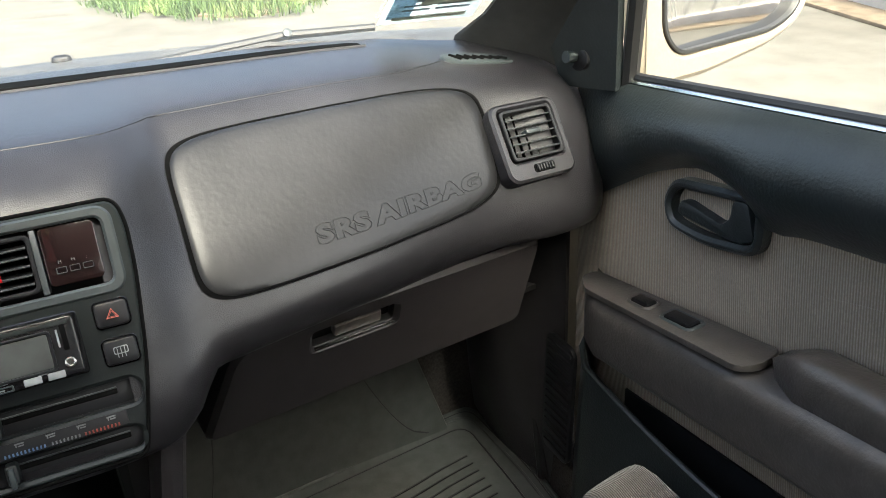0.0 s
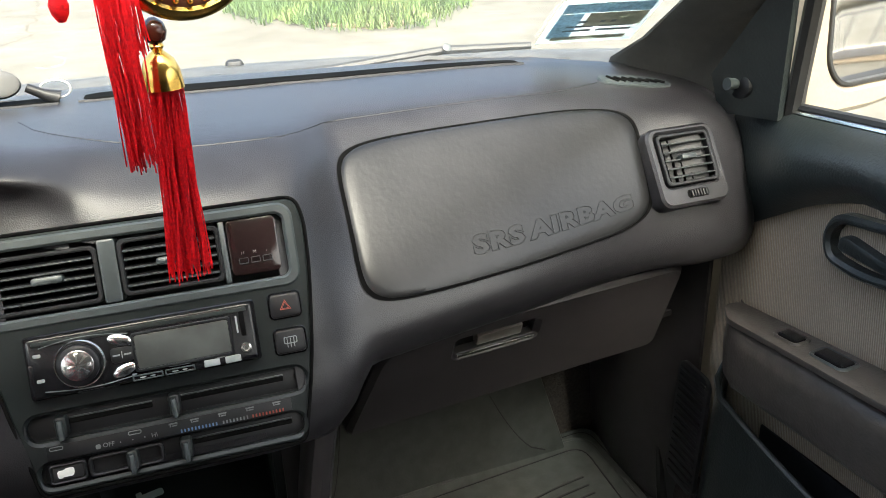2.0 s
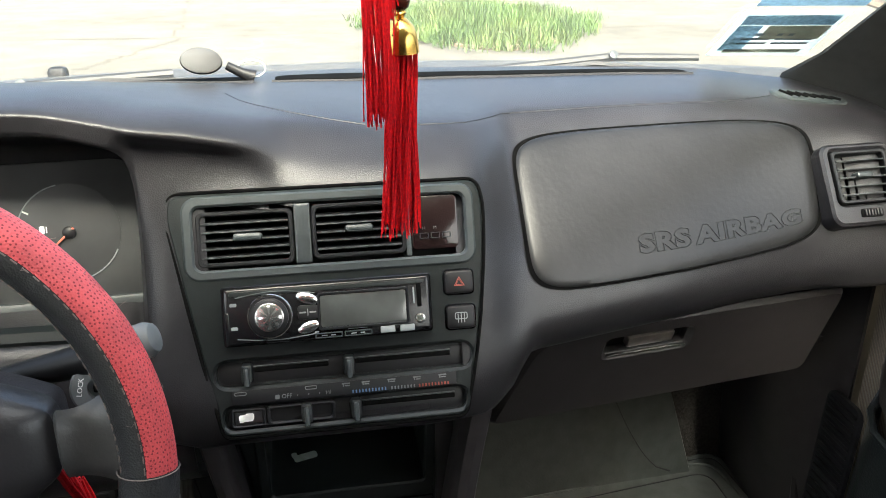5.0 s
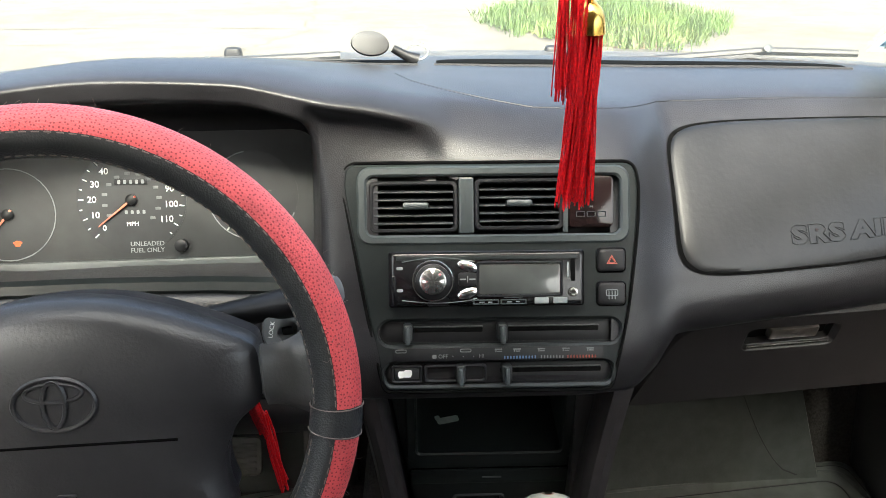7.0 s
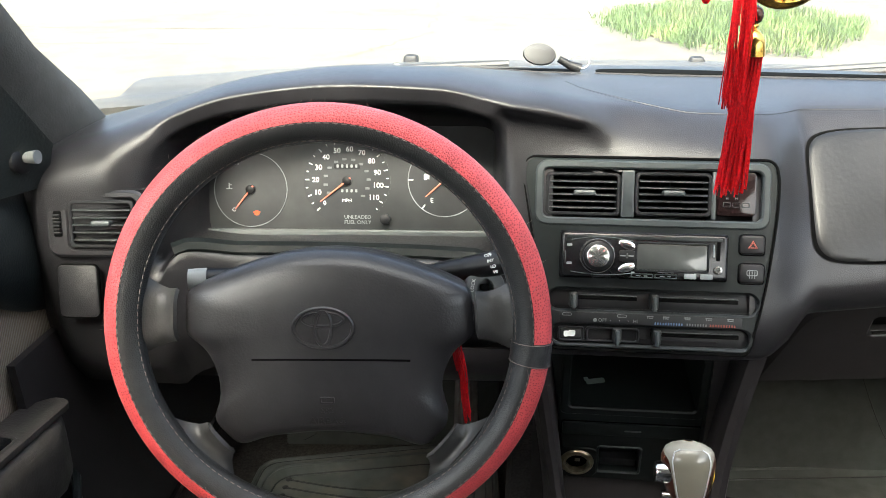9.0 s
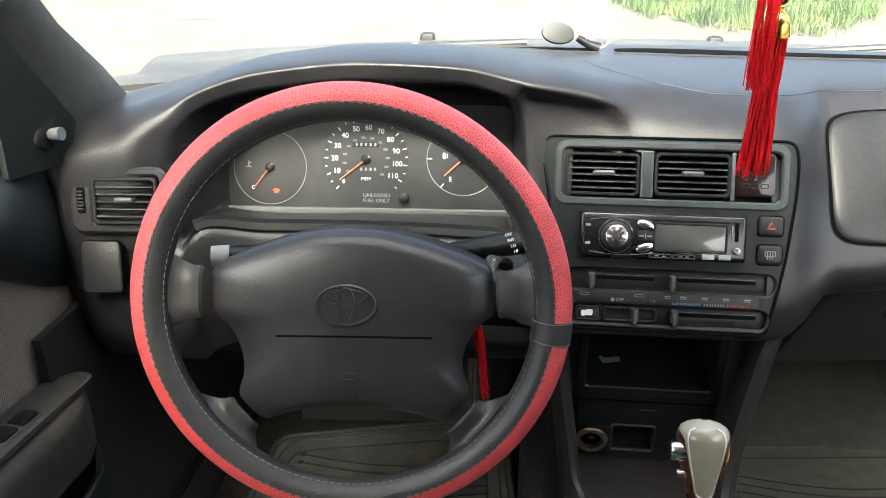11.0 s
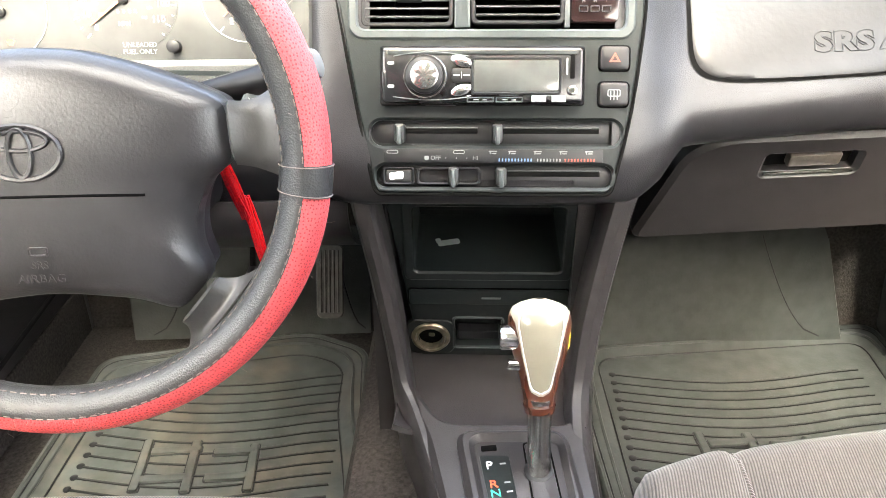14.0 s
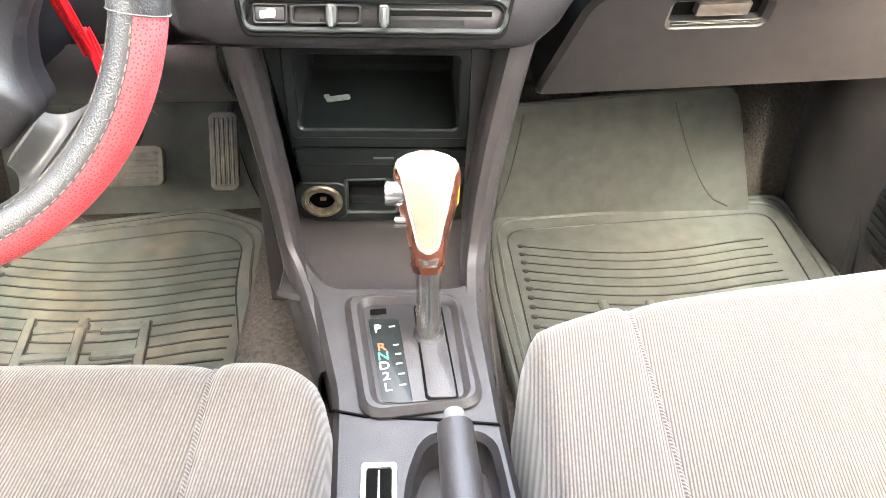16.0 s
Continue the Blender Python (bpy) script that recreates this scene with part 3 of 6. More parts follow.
# ---- dashboard ----
# Rows: x, then y and z of eleven points from the windscreen down to the hidden lower edge.
STATIONS = (
    (-0.74, (0.93, 0.735), (0.90, 0.74), (0.86, 0.74), (0.81, 0.735), (0.785, 0.725), (0.775, 0.71), (0.77, 0.68), (0.77, 0.63), (0.77, 0.57), (0.775, 0.50), (0.80, 0.44)),
    (-0.69, (0.95, 0.745), (0.92, 0.755), (0.86, 0.757), (0.79, 0.75), (0.755, 0.735), (0.742, 0.715), (0.738, 0.68), (0.735, 0.63), (0.735, 0.57), (0.745, 0.50), (0.78, 0.44)),
    (-0.62, (1.02, 0.755), (0.98, 0.765), (0.90, 0.772), (0.81, 0.77), (0.765, 0.752), (0.748, 0.728), (0.742, 0.69), (0.738, 0.63), (0.737, 0.57), (0.745, 0.50), (0.78, 0.44)),
    (-0.575, (1.05, 0.76), (1.01, 0.772), (0.93, 0.782), (0.84, 0.785), (0.785, 0.768), (0.775, 0.745), (0.765, 0.70), (0.755, 0.635), (0.745, 0.59), (0.745, 0.51), (0.78, 0.44)),
    (-0.55, (1.07, 0.762), (1.03, 0.775), (0.94, 0.79), (0.86, 0.795), (0.80, 0.782), (0.802, 0.765), (0.935, 0.742), (0.882, 0.618), (0.765, 0.632), (0.75, 0.55), (0.78, 0.46)),
    (-0.48, (1.10, 0.765), (1.06, 0.777), (0.97, 0.80), (0.88, 0.812), (0.822, 0.802), (0.824, 0.785), (0.95, 0.75), (0.893, 0.612), (0.785, 0.622), (0.765, 0.55), (0.79, 0.48)),
    (-0.36, (1.15, 0.768), (1.10, 0.780), (1.0, 0.806), (0.90, 0.822), (0.838, 0.812), (0.84, 0.795), (0.95, 0.748), (0.898, 0.615), (0.80, 0.618), (0.775, 0.55), (0.80, 0.49)),
    (-0.25, (1.18, 0.770), (1.12, 0.780), (1.01, 0.805), (0.905, 0.818), (0.842, 0.808), (0.845, 0.792), (0.955, 0.748), (0.902, 0.615), (0.805, 0.615), (0.78, 0.55), (0.81, 0.49)),
    (-0.195, (1.19, 0.771), (1.125, 0.780), (1.01, 0.80), (0.91, 0.808), (0.846, 0.796), (0.848, 0.778), (0.945, 0.742), (0.90, 0.615), (0.805, 0.612), (0.785, 0.55), (0.82, 0.49)),
    (-0.168, (1.195, 0.772), (1.127, 0.779), (1.01, 0.797), (0.905, 0.803), (0.842, 0.79), (0.858, 0.768), (0.840, 0.70), (0.808, 0.615), (0.786, 0.55), (0.788, 0.515), (0.84, 0.49)),
    (-0.13, (1.20, 0.773), (1.127, 0.778), (1.0, 0.792), (0.905, 0.798), (0.848, 0.783), (0.862, 0.760), (0.832, 0.685), (0.800, 0.60), (0.778, 0.545), (0.78, 0.51), (0.84, 0.485)),
    (-0.085, (1.203, 0.774), (1.127, 0.778), (1.0, 0.787), (0.91, 0.788), (0.856, 0.772), (0.866, 0.752), (0.830, 0.682), (0.799, 0.60), (0.777, 0.542), (0.78, 0.51), (0.84, 0.485)),
    (-0.03, (1.205, 0.774), (1.127, 0.778), (1.0, 0.783), (0.92, 0.778), (0.878, 0.757), (0.854, 0.733), (0.828, 0.68), (0.798, 0.60), (0.776, 0.54), (0.78, 0.51), (0.84, 0.485)),
    (0.06, (1.205, 0.774), (1.127, 0.777), (1.02, 0.775), (0.93, 0.769), (0.882, 0.752), (0.854, 0.732), (0.828, 0.68), (0.798, 0.60), (0.776, 0.54), (0.78, 0.51), (0.84, 0.485)),
    (0.135, (1.20, 0.774), (1.127, 0.776), (1.03, 0.773), (0.94, 0.766), (0.892, 0.748), (0.862, 0.722), (0.834, 0.672), (0.804, 0.60), (0.786, 0.545), (0.79, 0.51), (0.84, 0.485)),
    (0.165, (1.20, 0.773), (1.127, 0.776), (1.04, 0.772), (0.96, 0.764), (0.918, 0.745), (0.885, 0.71), (0.850, 0.66), (0.818, 0.60), (0.800, 0.555), (0.81, 0.52), (0.86, 0.50)),
    (0.195, (1.195, 0.773), (1.127, 0.775), (1.05, 0.771), (0.985, 0.763), (0.948, 0.740), (0.908, 0.702), (0.866, 0.655), (0.834, 0.612), (0.820, 0.58), (0.832, 0.55), (0.89, 0.53)),
    (0.207, (1.1942, 0.7728), (1.127, 0.7748), (1.0508, 0.7708), (0.9865, 0.7628), (0.9495, 0.7399), (0.9099, 0.702), (0.868, 0.655), (0.8362, 0.612), (0.8225, 0.5804), (0.8343, 0.5504), (0.8919, 0.53)),
    (0.35, (1.185, 0.771), (1.127, 0.773), (1.06, 0.769), (1.005, 0.761), (0.968, 0.739), (0.932, 0.702), (0.892, 0.655), (0.862, 0.612), (0.852, 0.585), (0.862, 0.555), (0.915, 0.53)),
    (0.50, (1.155, 0.768), (1.12, 0.769), (1.07, 0.764), (1.02, 0.755), (0.984, 0.735), (0.952, 0.70), (0.922, 0.656), (0.898, 0.615), (0.89, 0.585), (0.90, 0.555), (0.94, 0.53)),
    (0.565, (1.12, 0.764), (1.10, 0.763), (1.06, 0.757), (1.02, 0.748), (0.982, 0.732), (0.954, 0.70), (0.93, 0.66), (0.91, 0.62), (0.902, 0.585), (0.91, 0.555), (0.95, 0.53)),
    (0.63, (1.10, 0.757), (1.08, 0.755), (1.04, 0.75), (1.005, 0.742), (0.972, 0.728), (0.948, 0.70), (0.926, 0.66), (0.908, 0.62), (0.90, 0.585), (0.91, 0.55), (0.95, 0.53)),
    (0.675, (1.08, 0.75), (1.06, 0.748), (1.03, 0.742), (0.998, 0.734), (0.969, 0.718), (0.949, 0.69), (0.93, 0.65), (0.914, 0.615), (0.906, 0.58), (0.916, 0.55), (0.955, 0.53)),
    (0.708, (1.07, 0.74), (1.055, 0.738), (1.035, 0.732), (1.012, 0.722), (0.988, 0.705), (0.966, 0.68), (0.946, 0.645), (0.93, 0.61), (0.922, 0.58), (0.93, 0.55), (0.965, 0.53)),
    (0.736, (1.07, 0.74), (1.06, 0.738), (1.05, 0.732), (1.042, 0.722), (1.03, 0.705), (1.015, 0.68), (1, 0.645), (0.985, 0.61), (0.975, 0.58), (0.98, 0.55), (1, 0.53)),
)
SX = [row[0] for row in STATIONS]
DY, DZ = ([[row[1 + k][c] for row in STATIONS] for k in range(11)] for c in (0, 1))


@functools.lru_cache(None)
def column(x):
    return [pchip(SX, DY[k], x) for k in range(11)], [pchip(SX, DZ[k], x) for k in range(11)]


def dash(x, s):
    """The dashboard's skin at x, with s from 0 at the windscreen to 10 at the lower edge."""
    ys, zs = column(round(x, 5))
    return Vector((x, pchip(range(11), ys, s), pchip(range(11), zs, s)))


def dash_out(x, s, h):
    """A point h above the skin."""
    a = dash(x + 0.002, s) - dash(x - 0.002, s)
    b = dash(x, min(10, s + 0.04)) - dash(x, max(0, s - 0.04))
    return dash(x, s) + a.cross(b).normalized() * -h


board = thing("dashboard", "dark charcoal moulded vinyl dashboard", "dashboard", at=(0, 1.0, 0.5))
xs = sorted(set([round(-0.74 + 1.476 * k / 130, 4) for k in range(131)] + [-0.20, -0.19, -0.18, -0.17, -0.56]))
bm = bmesh.new()
grid = [[bm.verts.new(dash(x, s)) for s in (k / 7 for k in range(71))] for x in xs]
for i, (a, b) in enumerate(zip(grid, grid[1:])):
    for j in range(70):
        if -0.118 < xs[i] < 0.105 and j < 62 and all(0.53 < v.co.z < 0.722 for v in (a[j], a[j + 1], b[j], b[j + 1])):
            continue  # the opening behind the centre panel
        bm.faces.new((a[j], a[j + 1], b[j + 1], b[j]))
shell = part("shell", bm, PAD, board)
shell.data.set_sharp_from_angle(angle=radians(75))


def patch(name, outline, centre, mat, lift, drop, parent, label="", rings=(1.0, 0.985, 0.96, 0.9, 0.75, 0.5, 0.25, 0.05)):
    """A cover laid on the dashboard's skin: outline in x and s, its rim dropped below the skin."""
    bm = bmesh.new()
    loops = []
    for k, f in enumerate(rings):
        h = (-drop, lift * 0.4, lift * 0.85)[k] if k < 3 else lift
        loops.append([bm.verts.new(dash_out(centre[0] + (x - centre[0]) * f, centre[1] + (s - centre[1]) * f, h)) for x, s in outline])
    skin(bm, loops, cap1=True)
    return part(name, bm, mat, parent, label)


def groove(name, pts, r, mat, parent):
    """A dark seam laid along the skin."""
    return part(name, tube([dash_out(x, s, -r * 0.35) for x, s in pts], r, 6), mat, parent)




def squircle(x0, x1, s0, s1, p=7.0, n=88):
    out = []
    for k in range(n):
        a = 2 * math.pi * k / n
        c, d = math.cos(a), math.sin(a)
        u, v = math.copysign(abs(c) ** (2 / p), c), math.copysign(abs(d) ** (2 / p), d)
        out.append(((x0 + x1) / 2 + (x1 - x0) / 2 * u, (s0 + s1) / 2 + (s1 - s0) / 2 * v))
    return out


bag = squircle(0.1895, 0.5545, 3.93, 7.07, 6.0, 120)
cover = patch("airbag_cover", bag, (0.3735, 5.5), BAGV, 0.004, 0.004, board, "padded passenger airbag cover")
seam_out = squircle(0.1870, 0.5570, 3.895, 7.10, 6.0, 120)
bm = bmesh.new()
rows = [[bm.verts.new(dash_out(x, s, 0.0014)) for x, s in lp] for lp in (seam_out, squircle(0.1915, 0.5525, 3.955, 7.045, 6.0, 120))]
skin(bm, rows)
part("seam", bm, VOID, board)
# Embossed words on the airbag cover.
bm = lettering("SRS AIRBAG", 0.026, 0.0006, spacing=1.12, heavy=0.0016)
w = [v.co.x for v in bm.verts]
x0, x1 = min(w), max(w)
for v in bm.verts:
    f = (v.co.x - x0) / (x1 - x0)
    v.co = dash_out(0.313 + 0.214 * f, 6.36 + 0.02 * f - v.co.y / 0.058, 0.0043 + v.co.z)
part("embossed_lettering", bm, BAGV, cover)
# Defroster slots by the windscreen.
for x0, x1 in ((-0.46, -0.075), (-0.055, 0.475)):
    n = 24
    patch("defroster_slot", squircle(x0, x1, 0.72, 1.12, 10, 60), ((x0 + x1) / 2, 0.92), VOID, 0.0016, 0.002, board)
    groove("slot_rim", [(x0 + (x1 - x0) * k / n, 1.20) for k in range(n + 1)], 0.0034, BLACK, board)
# Parting line of the top pad.
groove("parting_line", [(-0.10 + 0.64 * k / 40, 2.0 + 1.15 * min(1, k / 9) ** 0.6 - (0.5 * max(0, (k - 34) / 6) ** 2)) for k in range(41)], 0.0009, BLACK, board)
# Side demister grille.
dem = patch("demister", squircle(0.545, 0.635, 2.1, 2.9, 2.6, 40), (0.59, 2.5), FRAME, 0.003, 0.002, board, "small side-window demister grille")
for k in range(7):
    a = 0.558 + 0.0095 * k
    part("slit", tube([dash_out(a, 2.36 + 0.02 * k, 0.0032), dash_out(a + 0.010, 2.68 - 0.01 * k, 0.0032)], 0.0022, 6), VOID, dem)


# ---- centre panel ----
PM = basis((0, 0.8132, 0.624), (1, 0, 0), (0, 0.371, 0.928))


def pz(z):
    """Height on the sloping centre panel from height above the floor."""
    return (z - 0.624) / 0.928


def on(M, x, y, z=0.0, turn=0.0):
    return M @ pose(x, y, z, 0, 0, turn)


PN = on(PM, 0, 0, 0.006)
panel = thing("heater_control_unit", "dark green-grey plastic centre panel with vents and controls", "panel", at=(0, 0.81, 0.62))
outer = rpoly([(0.134, 0.112), (-0.147, 0.112), (-0.150, 0.09), (-0.137, 0.02), (-0.123, -0.054), (-0.111, -0.110), (0.111, -0.110), (0.128, -0.037), (0.138, 0.05), (0.139, 0.09)], [0.02, 0.02, 0.01, 0.05, 0.05, 0.008, 0.008, 0.05, 0.05, 0.01])
vent_hole = rr(0.250, 0.060, 0.008, 5, -0.003, pz(0.690))
slot1 = rr(0.236, 0.024, 0.011, 5, 0.002, pz(0.575))
slot2 = rr(0.224, 0.021, 0.009, 5, 0.001, pz(0.5375))
part("bezel", plate(PN, outer, [vent_hole, slot1, slot2], 0.02, [0.035, 0.008, 0.008], 0.0025), BEZEL, panel)
part("gap", frame_ring(PM, inset(outer, -0.0025), inset(outer, 0.001), -0.01, 0.0050), VOID, panel, "dark gap round the panel")
vf = part("vent_surround", frame_ring(PN, rr(0.266, 0.076, 0.014, 5, -0.003, pz(0.690)), rr(0.247, 0.057, 0.007, 5, -0.003, pz(0.690)), -0.006, 0.0025, 0.002), FRAME, panel, "lighter grey frame round the vents")


def vent(name, M, w, h, parent, slats=5, knob=0.0, mat=BLACK):
    """An air vent: housing, cross slats, upright vanes behind and a knob."""
    v = part(name, frame_ring(M, rr(w, h, 0.006), rr(w - 0.008, h - 0.008, 0.004), -0.03, 0.001, 0.001), mat, parent)
    for k in range(slats):
        y = (h - 0.012) * ((k + 0.5) / slats - 0.5)
        # Slats are darkened; a paler strip paints the highlight on each front edge.
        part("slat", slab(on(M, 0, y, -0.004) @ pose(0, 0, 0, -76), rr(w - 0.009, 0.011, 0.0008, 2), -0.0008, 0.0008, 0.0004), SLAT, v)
        part("slat_highlight", slab(on(M, 0, y - 0.0012, 0.0004) @ pose(0, 0, 0, -20), rr(w - 0.009, 0.0017, 0.0005, 2), -0.0010, 0.0010, 0.0005), FRAME, v)
    # Near-black vanes and backing paint the shade deep in the vent.
    for k in range(5):
        x = (w - 0.02) * ((k + 0.5) / 5 - 0.5)
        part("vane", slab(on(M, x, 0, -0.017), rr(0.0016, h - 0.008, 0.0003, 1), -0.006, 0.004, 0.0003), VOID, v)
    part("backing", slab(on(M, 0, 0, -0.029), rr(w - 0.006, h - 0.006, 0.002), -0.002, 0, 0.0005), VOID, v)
    part("knob", slab(on(M, knob, 0.001, 0.0), rr(w * 0.3, 0.007, 0.003), -0.006, 0.0055, 0.0025), FRAME, v)
    return v


vent("air_vent", on(PN, -0.081, pz(0.689), -0.001), 0.086, 0.050, panel, 5, 0.002)
vent("air_vent", on(PN, 0.0215, pz(0.6905), 0.001), 0.086, 0.050, panel, 5, 0.0)
part("divider", slab(on(PN, -0.0297, pz(0.69)), rr(0.015, 0.055, 0.002), -0.03, 0.001, 0.002), FRAME, panel)
part("divider", slab(on(PN, 0.0668, pz(0.69)), rr(0.005, 0.055, 0.001), -0.03, 0.001, 0.001), FRAME, panel)
clock = part("clock", slab(on(PN, 0.0925, pz(0.6925)), rr(0.044, 0.050, 0.005), -0.02, -0.002, 0.001), CLOCKF, panel, "dark digital clock window")
CK = on(PN, 0.0925, pz(0.6925), -0.0018)
for k in range(3):
    part("clock_button", frame_ring(on(CK, -0.0105 + 0.0105 * k, -0.0125), rr(0.0085, 0.0055, 0.0008), rr(0.0070, 0.0040, 0.0006), -0.0005, 0.0008, 0.0003), FRAME, clock)
    words("clock_letter", "HM:"[k], 0.0042, on(CK, -0.0105 + 0.0105 * k, -0.0055, 0.0004), DIMP, clock)
# Hazard and rear-window buttons.
for z, name in ((0.639, "hazard_button"), (0.6085, "heater_button")):
    B = on(PN, 0.111, pz(z))
    b = part(name, slab(B, rr(0.027, 0.022, 0.004), -0.004, 0.0045, 0.0025), BLACK, panel, "red-triangle hazard switch" if name[0] == "h" and name[1] == "a" else "rear window heater switch")
    part("button_rim", frame_ring(B, rr(0.030, 0.025, 0.005), rr(0.0275, 0.0225, 0.004), -0.003, 0.0015, 0.0006), GLOSS, b)
    if name == "hazard_button":
        tri = [(0.0052, -0.0036), (0.0, 0.0052), (-0.0052, -0.0036)]
        part("triangle", frame_ring(on(B, 0, 0, 0.0046), tri, inset(tri, 0.0012), -0.0002, 0.0004, 0.0001), NEEDLEDIM, b)
        tri = inset(tri, 0.0021)
        part("triangle", frame_ring(on(B, 0, 0, 0.0046), tri, inset(tri, 0.0007), -0.0002, 0.0004, 0.0001), NEEDLEDIM, b)
    else:
        part("window_mark", frame_ring(on(B, 0, 0.0012, 0.0046), rr(0.012, 0.0065, 0.0015), rr(0.0104, 0.0049, 0.001), -0.0002, 0.0004, 0.0001), GREYP, b)
        bars("heat_mark", on(B, 0, 0, 0.0046), [(x, -0.001, 0.0007, 0.0085) for x in (-0.003, 0, 0.003)], GREYP, b)
# Heater slides and their marks.
S1, S2 = on(PN, 0, pz(0.575), -0.0078), on(PN, 0, pz(0.5375), -0.0078)
for S, w in ((S1, 0.232), (S2, 0.220)):
    part("slot_floor", slab(on(S, 0.0015, 0), rr(w, 0.0195, 0.009), -0.001, 0.0003, 0.0002), BLACK, panel)
for S, cx, w in ((S1, -0.052, 0.075), (S1, 0.050, 0.100), (S2, 0.052, 0.100)):
    part("slide_slot", slab(on(S, cx, 0.002), rr(w, 0.0045, 0.001), -0.001, 0.0008, 0.0004), VOID, panel)
    part("slide_edge", slab(on(S, cx, 0.0052), rr(w, 0.0012, 0.0004), -0.001, 0.0016, 0.0004), FRAME, panel)
for S, x in ((S1, -0.088), (S1, 0.004), (S2, 0.008), (S2, -0.037)):
    kn = part("slide_knob", slab(on(S, x, 0.0), rr(0.010, 0.018, 0.003), -0.001, 0.013, 0.003), BEZEL, panel)
    part("knob_grip", slab(on(S, x, -0.002, 0.012), rr(0.0045, 0.017, 0.0015), 0, 0.006, 0.0015), FRAME, kn)
part("button_well", frame_ring(on(S2, -0.0895, 0), rr(0.030, 0.017, 0.003), rr(0.026, 0.013, 0.002), -0.001, 0.007, 0.001), BLACK, panel)
ac = part("cooling_button", slab(on(S2, -0.0895, 0), rr(0.0255, 0.0125, 0.002), -0.001, 0.0055, 0.0015), BLACK, panel)
bars("snow_mark", on(S2, -0.0895, 0, 0.0056), [(-0.002, 0.0, 0.013, 0.006), (0.001, 0.0012, 0.008, 0.006), (-0.006, -0.0022, 0.004, 0.003)], WHITE, ac)
part("fan_well", frame_ring(on(S2, -0.042, 0), rr(0.062, 0.0175, 0.004), rr(0.056, 0.0125, 0.003), -0.001, 0.0065, 0.001), BLACK, panel)
LB = on(PN, 0, pz(0.5555), 0.0004)
strip = part("label_strip", slab(LB, rr(0.206, 0.0125, 0.001), -0.001, 0.0004, 0.0002), BLACK, panel)
LT = on(LB, 0, 0, 0.0005)
words("fan_word", "OFF", 0.0055, on(LT, -0.054, -0.0022), DIMP, strip)
words("fan_word", "HI", 0.0055, on(LT, -0.0165, -0.0022), DIMP, strip)
bars("fan_dot", LT, [(-0.0445, -0.0022, 0.001, 0.001), (-0.0345, -0.0022, 0.001, 0.001), (-0.0245, -0.0022, 0.001, 0.001), (-0.0625, -0.0022, 0.004, 0.004)], DIMP, strip)
for nm, mat, a, b in (("cold_scale", BLUEP, 0.006, 0.040), ("mid_scale", DIMP, 0.042, 0.066), ("hot_scale", REDD, 0.068, 0.100)):
    n = int((b - a) / 0.003)
    bars(nm, LT, [(a + 0.003 * k, -0.0038, 0.0013, 0.0028) for k in range(n)], mat, strip)
for x in (0.0, 0.018, 0.042, 0.066, 0.090):
    bars("flow_mark", LT, [(x, 0.0042, 0.0075, 0.0012), (x + 0.001, 0.0022, 0.0045, 0.001), (x - 0.0025, 0.003, 0.001, 0.003)], DIMP, strip)
for x in (-0.095, -0.032):
    part("car_mark", frame_ring(on(LT, x, 0.0035), rr(0.011, 0.0035, 0.0015), rr(0.0095, 0.002, 0.0008), -0.0002, 0.0004, 0.0001), DIMP, strip)

# ---- radio ----
RM = on(PM, -0.011, pz(0.6238), 0.010)
radio = thing("car_radio", "black single-slot car stereo with round volume knob", "radio", at=RM.translation)
part("sleeve", frame_ring(on(PM, -0.011, pz(0.6238), 0.003), rr(0.190, 0.054, 0.003), rr(0.182, 0.047, 0.002), 0, 0.0075, 0.001), GLOSS, radio)
part("face", slab(RM, rr(0.184, 0.050, 0.004), -0.006, 0.008, 0.002), GLOSS, radio)
RF = on(RM, 0, 0, 0.0082)
part("top_strip", slab(on(RF, 0.0, 0.0205), rr(0.174, 0.004, 0.001), -0.001, 0.0006, 0.0004), BEZEL, radio)
KM = on(RF, -0.0525, -0.001)
kn = part("volume_knob", lathe(KM, [(0.020, -0.001), (0.020, 0.002), (0.0185, 0.003), (0.0165, 0.003), (0.0163, 0.011), (0.0136, 0.0125)], 40), BLACK, radio)
part("knob_cap", lathe(on(KM, 0, 0, 0.0124), [(0.0128, 0), (0.0126, 0.0012), (0.0112, 0.0018), (0.002, 0.0016)], 40), STEEL, kn, "brushed silver knob cap")
# Chrome wedges imitate the fan of sheen on radially brushed metal.
for k in range(8):
    part("cap_sheen", slab(on(KM, 0, 0, 0.0138, 45 * k), [(0.001, 0.0), (0.0105, -0.0016), (0.0105, 0.0016)], 0, 0.0007, 0.0002), CHROME, kn)
part("knob_ring", tube([KM @ Vector((0.0192 * math.cos(a), 0.0192 * math.sin(a), 0.003)) for a in (2 * math.pi * k / 40 for k in range(40))], 0.0008, 6, closed=True), CHROME, kn)
part("display", slab(on(RF, 0.031, -0.0005), rr(0.078, 0.029, 0.002), -0.001, 0.0006, 0.0004), LCD, radio, "grey unlit display")
part("display_rim", frame_ring(on(RF, 0.031, -0.0005), rr(0.083, 0.034, 0.003), rr(0.0785, 0.0295, 0.002), -0.001, 0.0016, 0.0006), BLACK, radio)
for y, t in ((0.0125, -18), (-0.0135, 18)):
    part("leaf_button", lathe(on(RF, -0.019, y, 0, t) @ Matrix.Diagonal((1, 0.48, 1, 1)), [(0.010, -0.001), (0.010, 0.001), (0.007, 0.0022), (0.001, 0.0026)], 20), CHROME, radio)
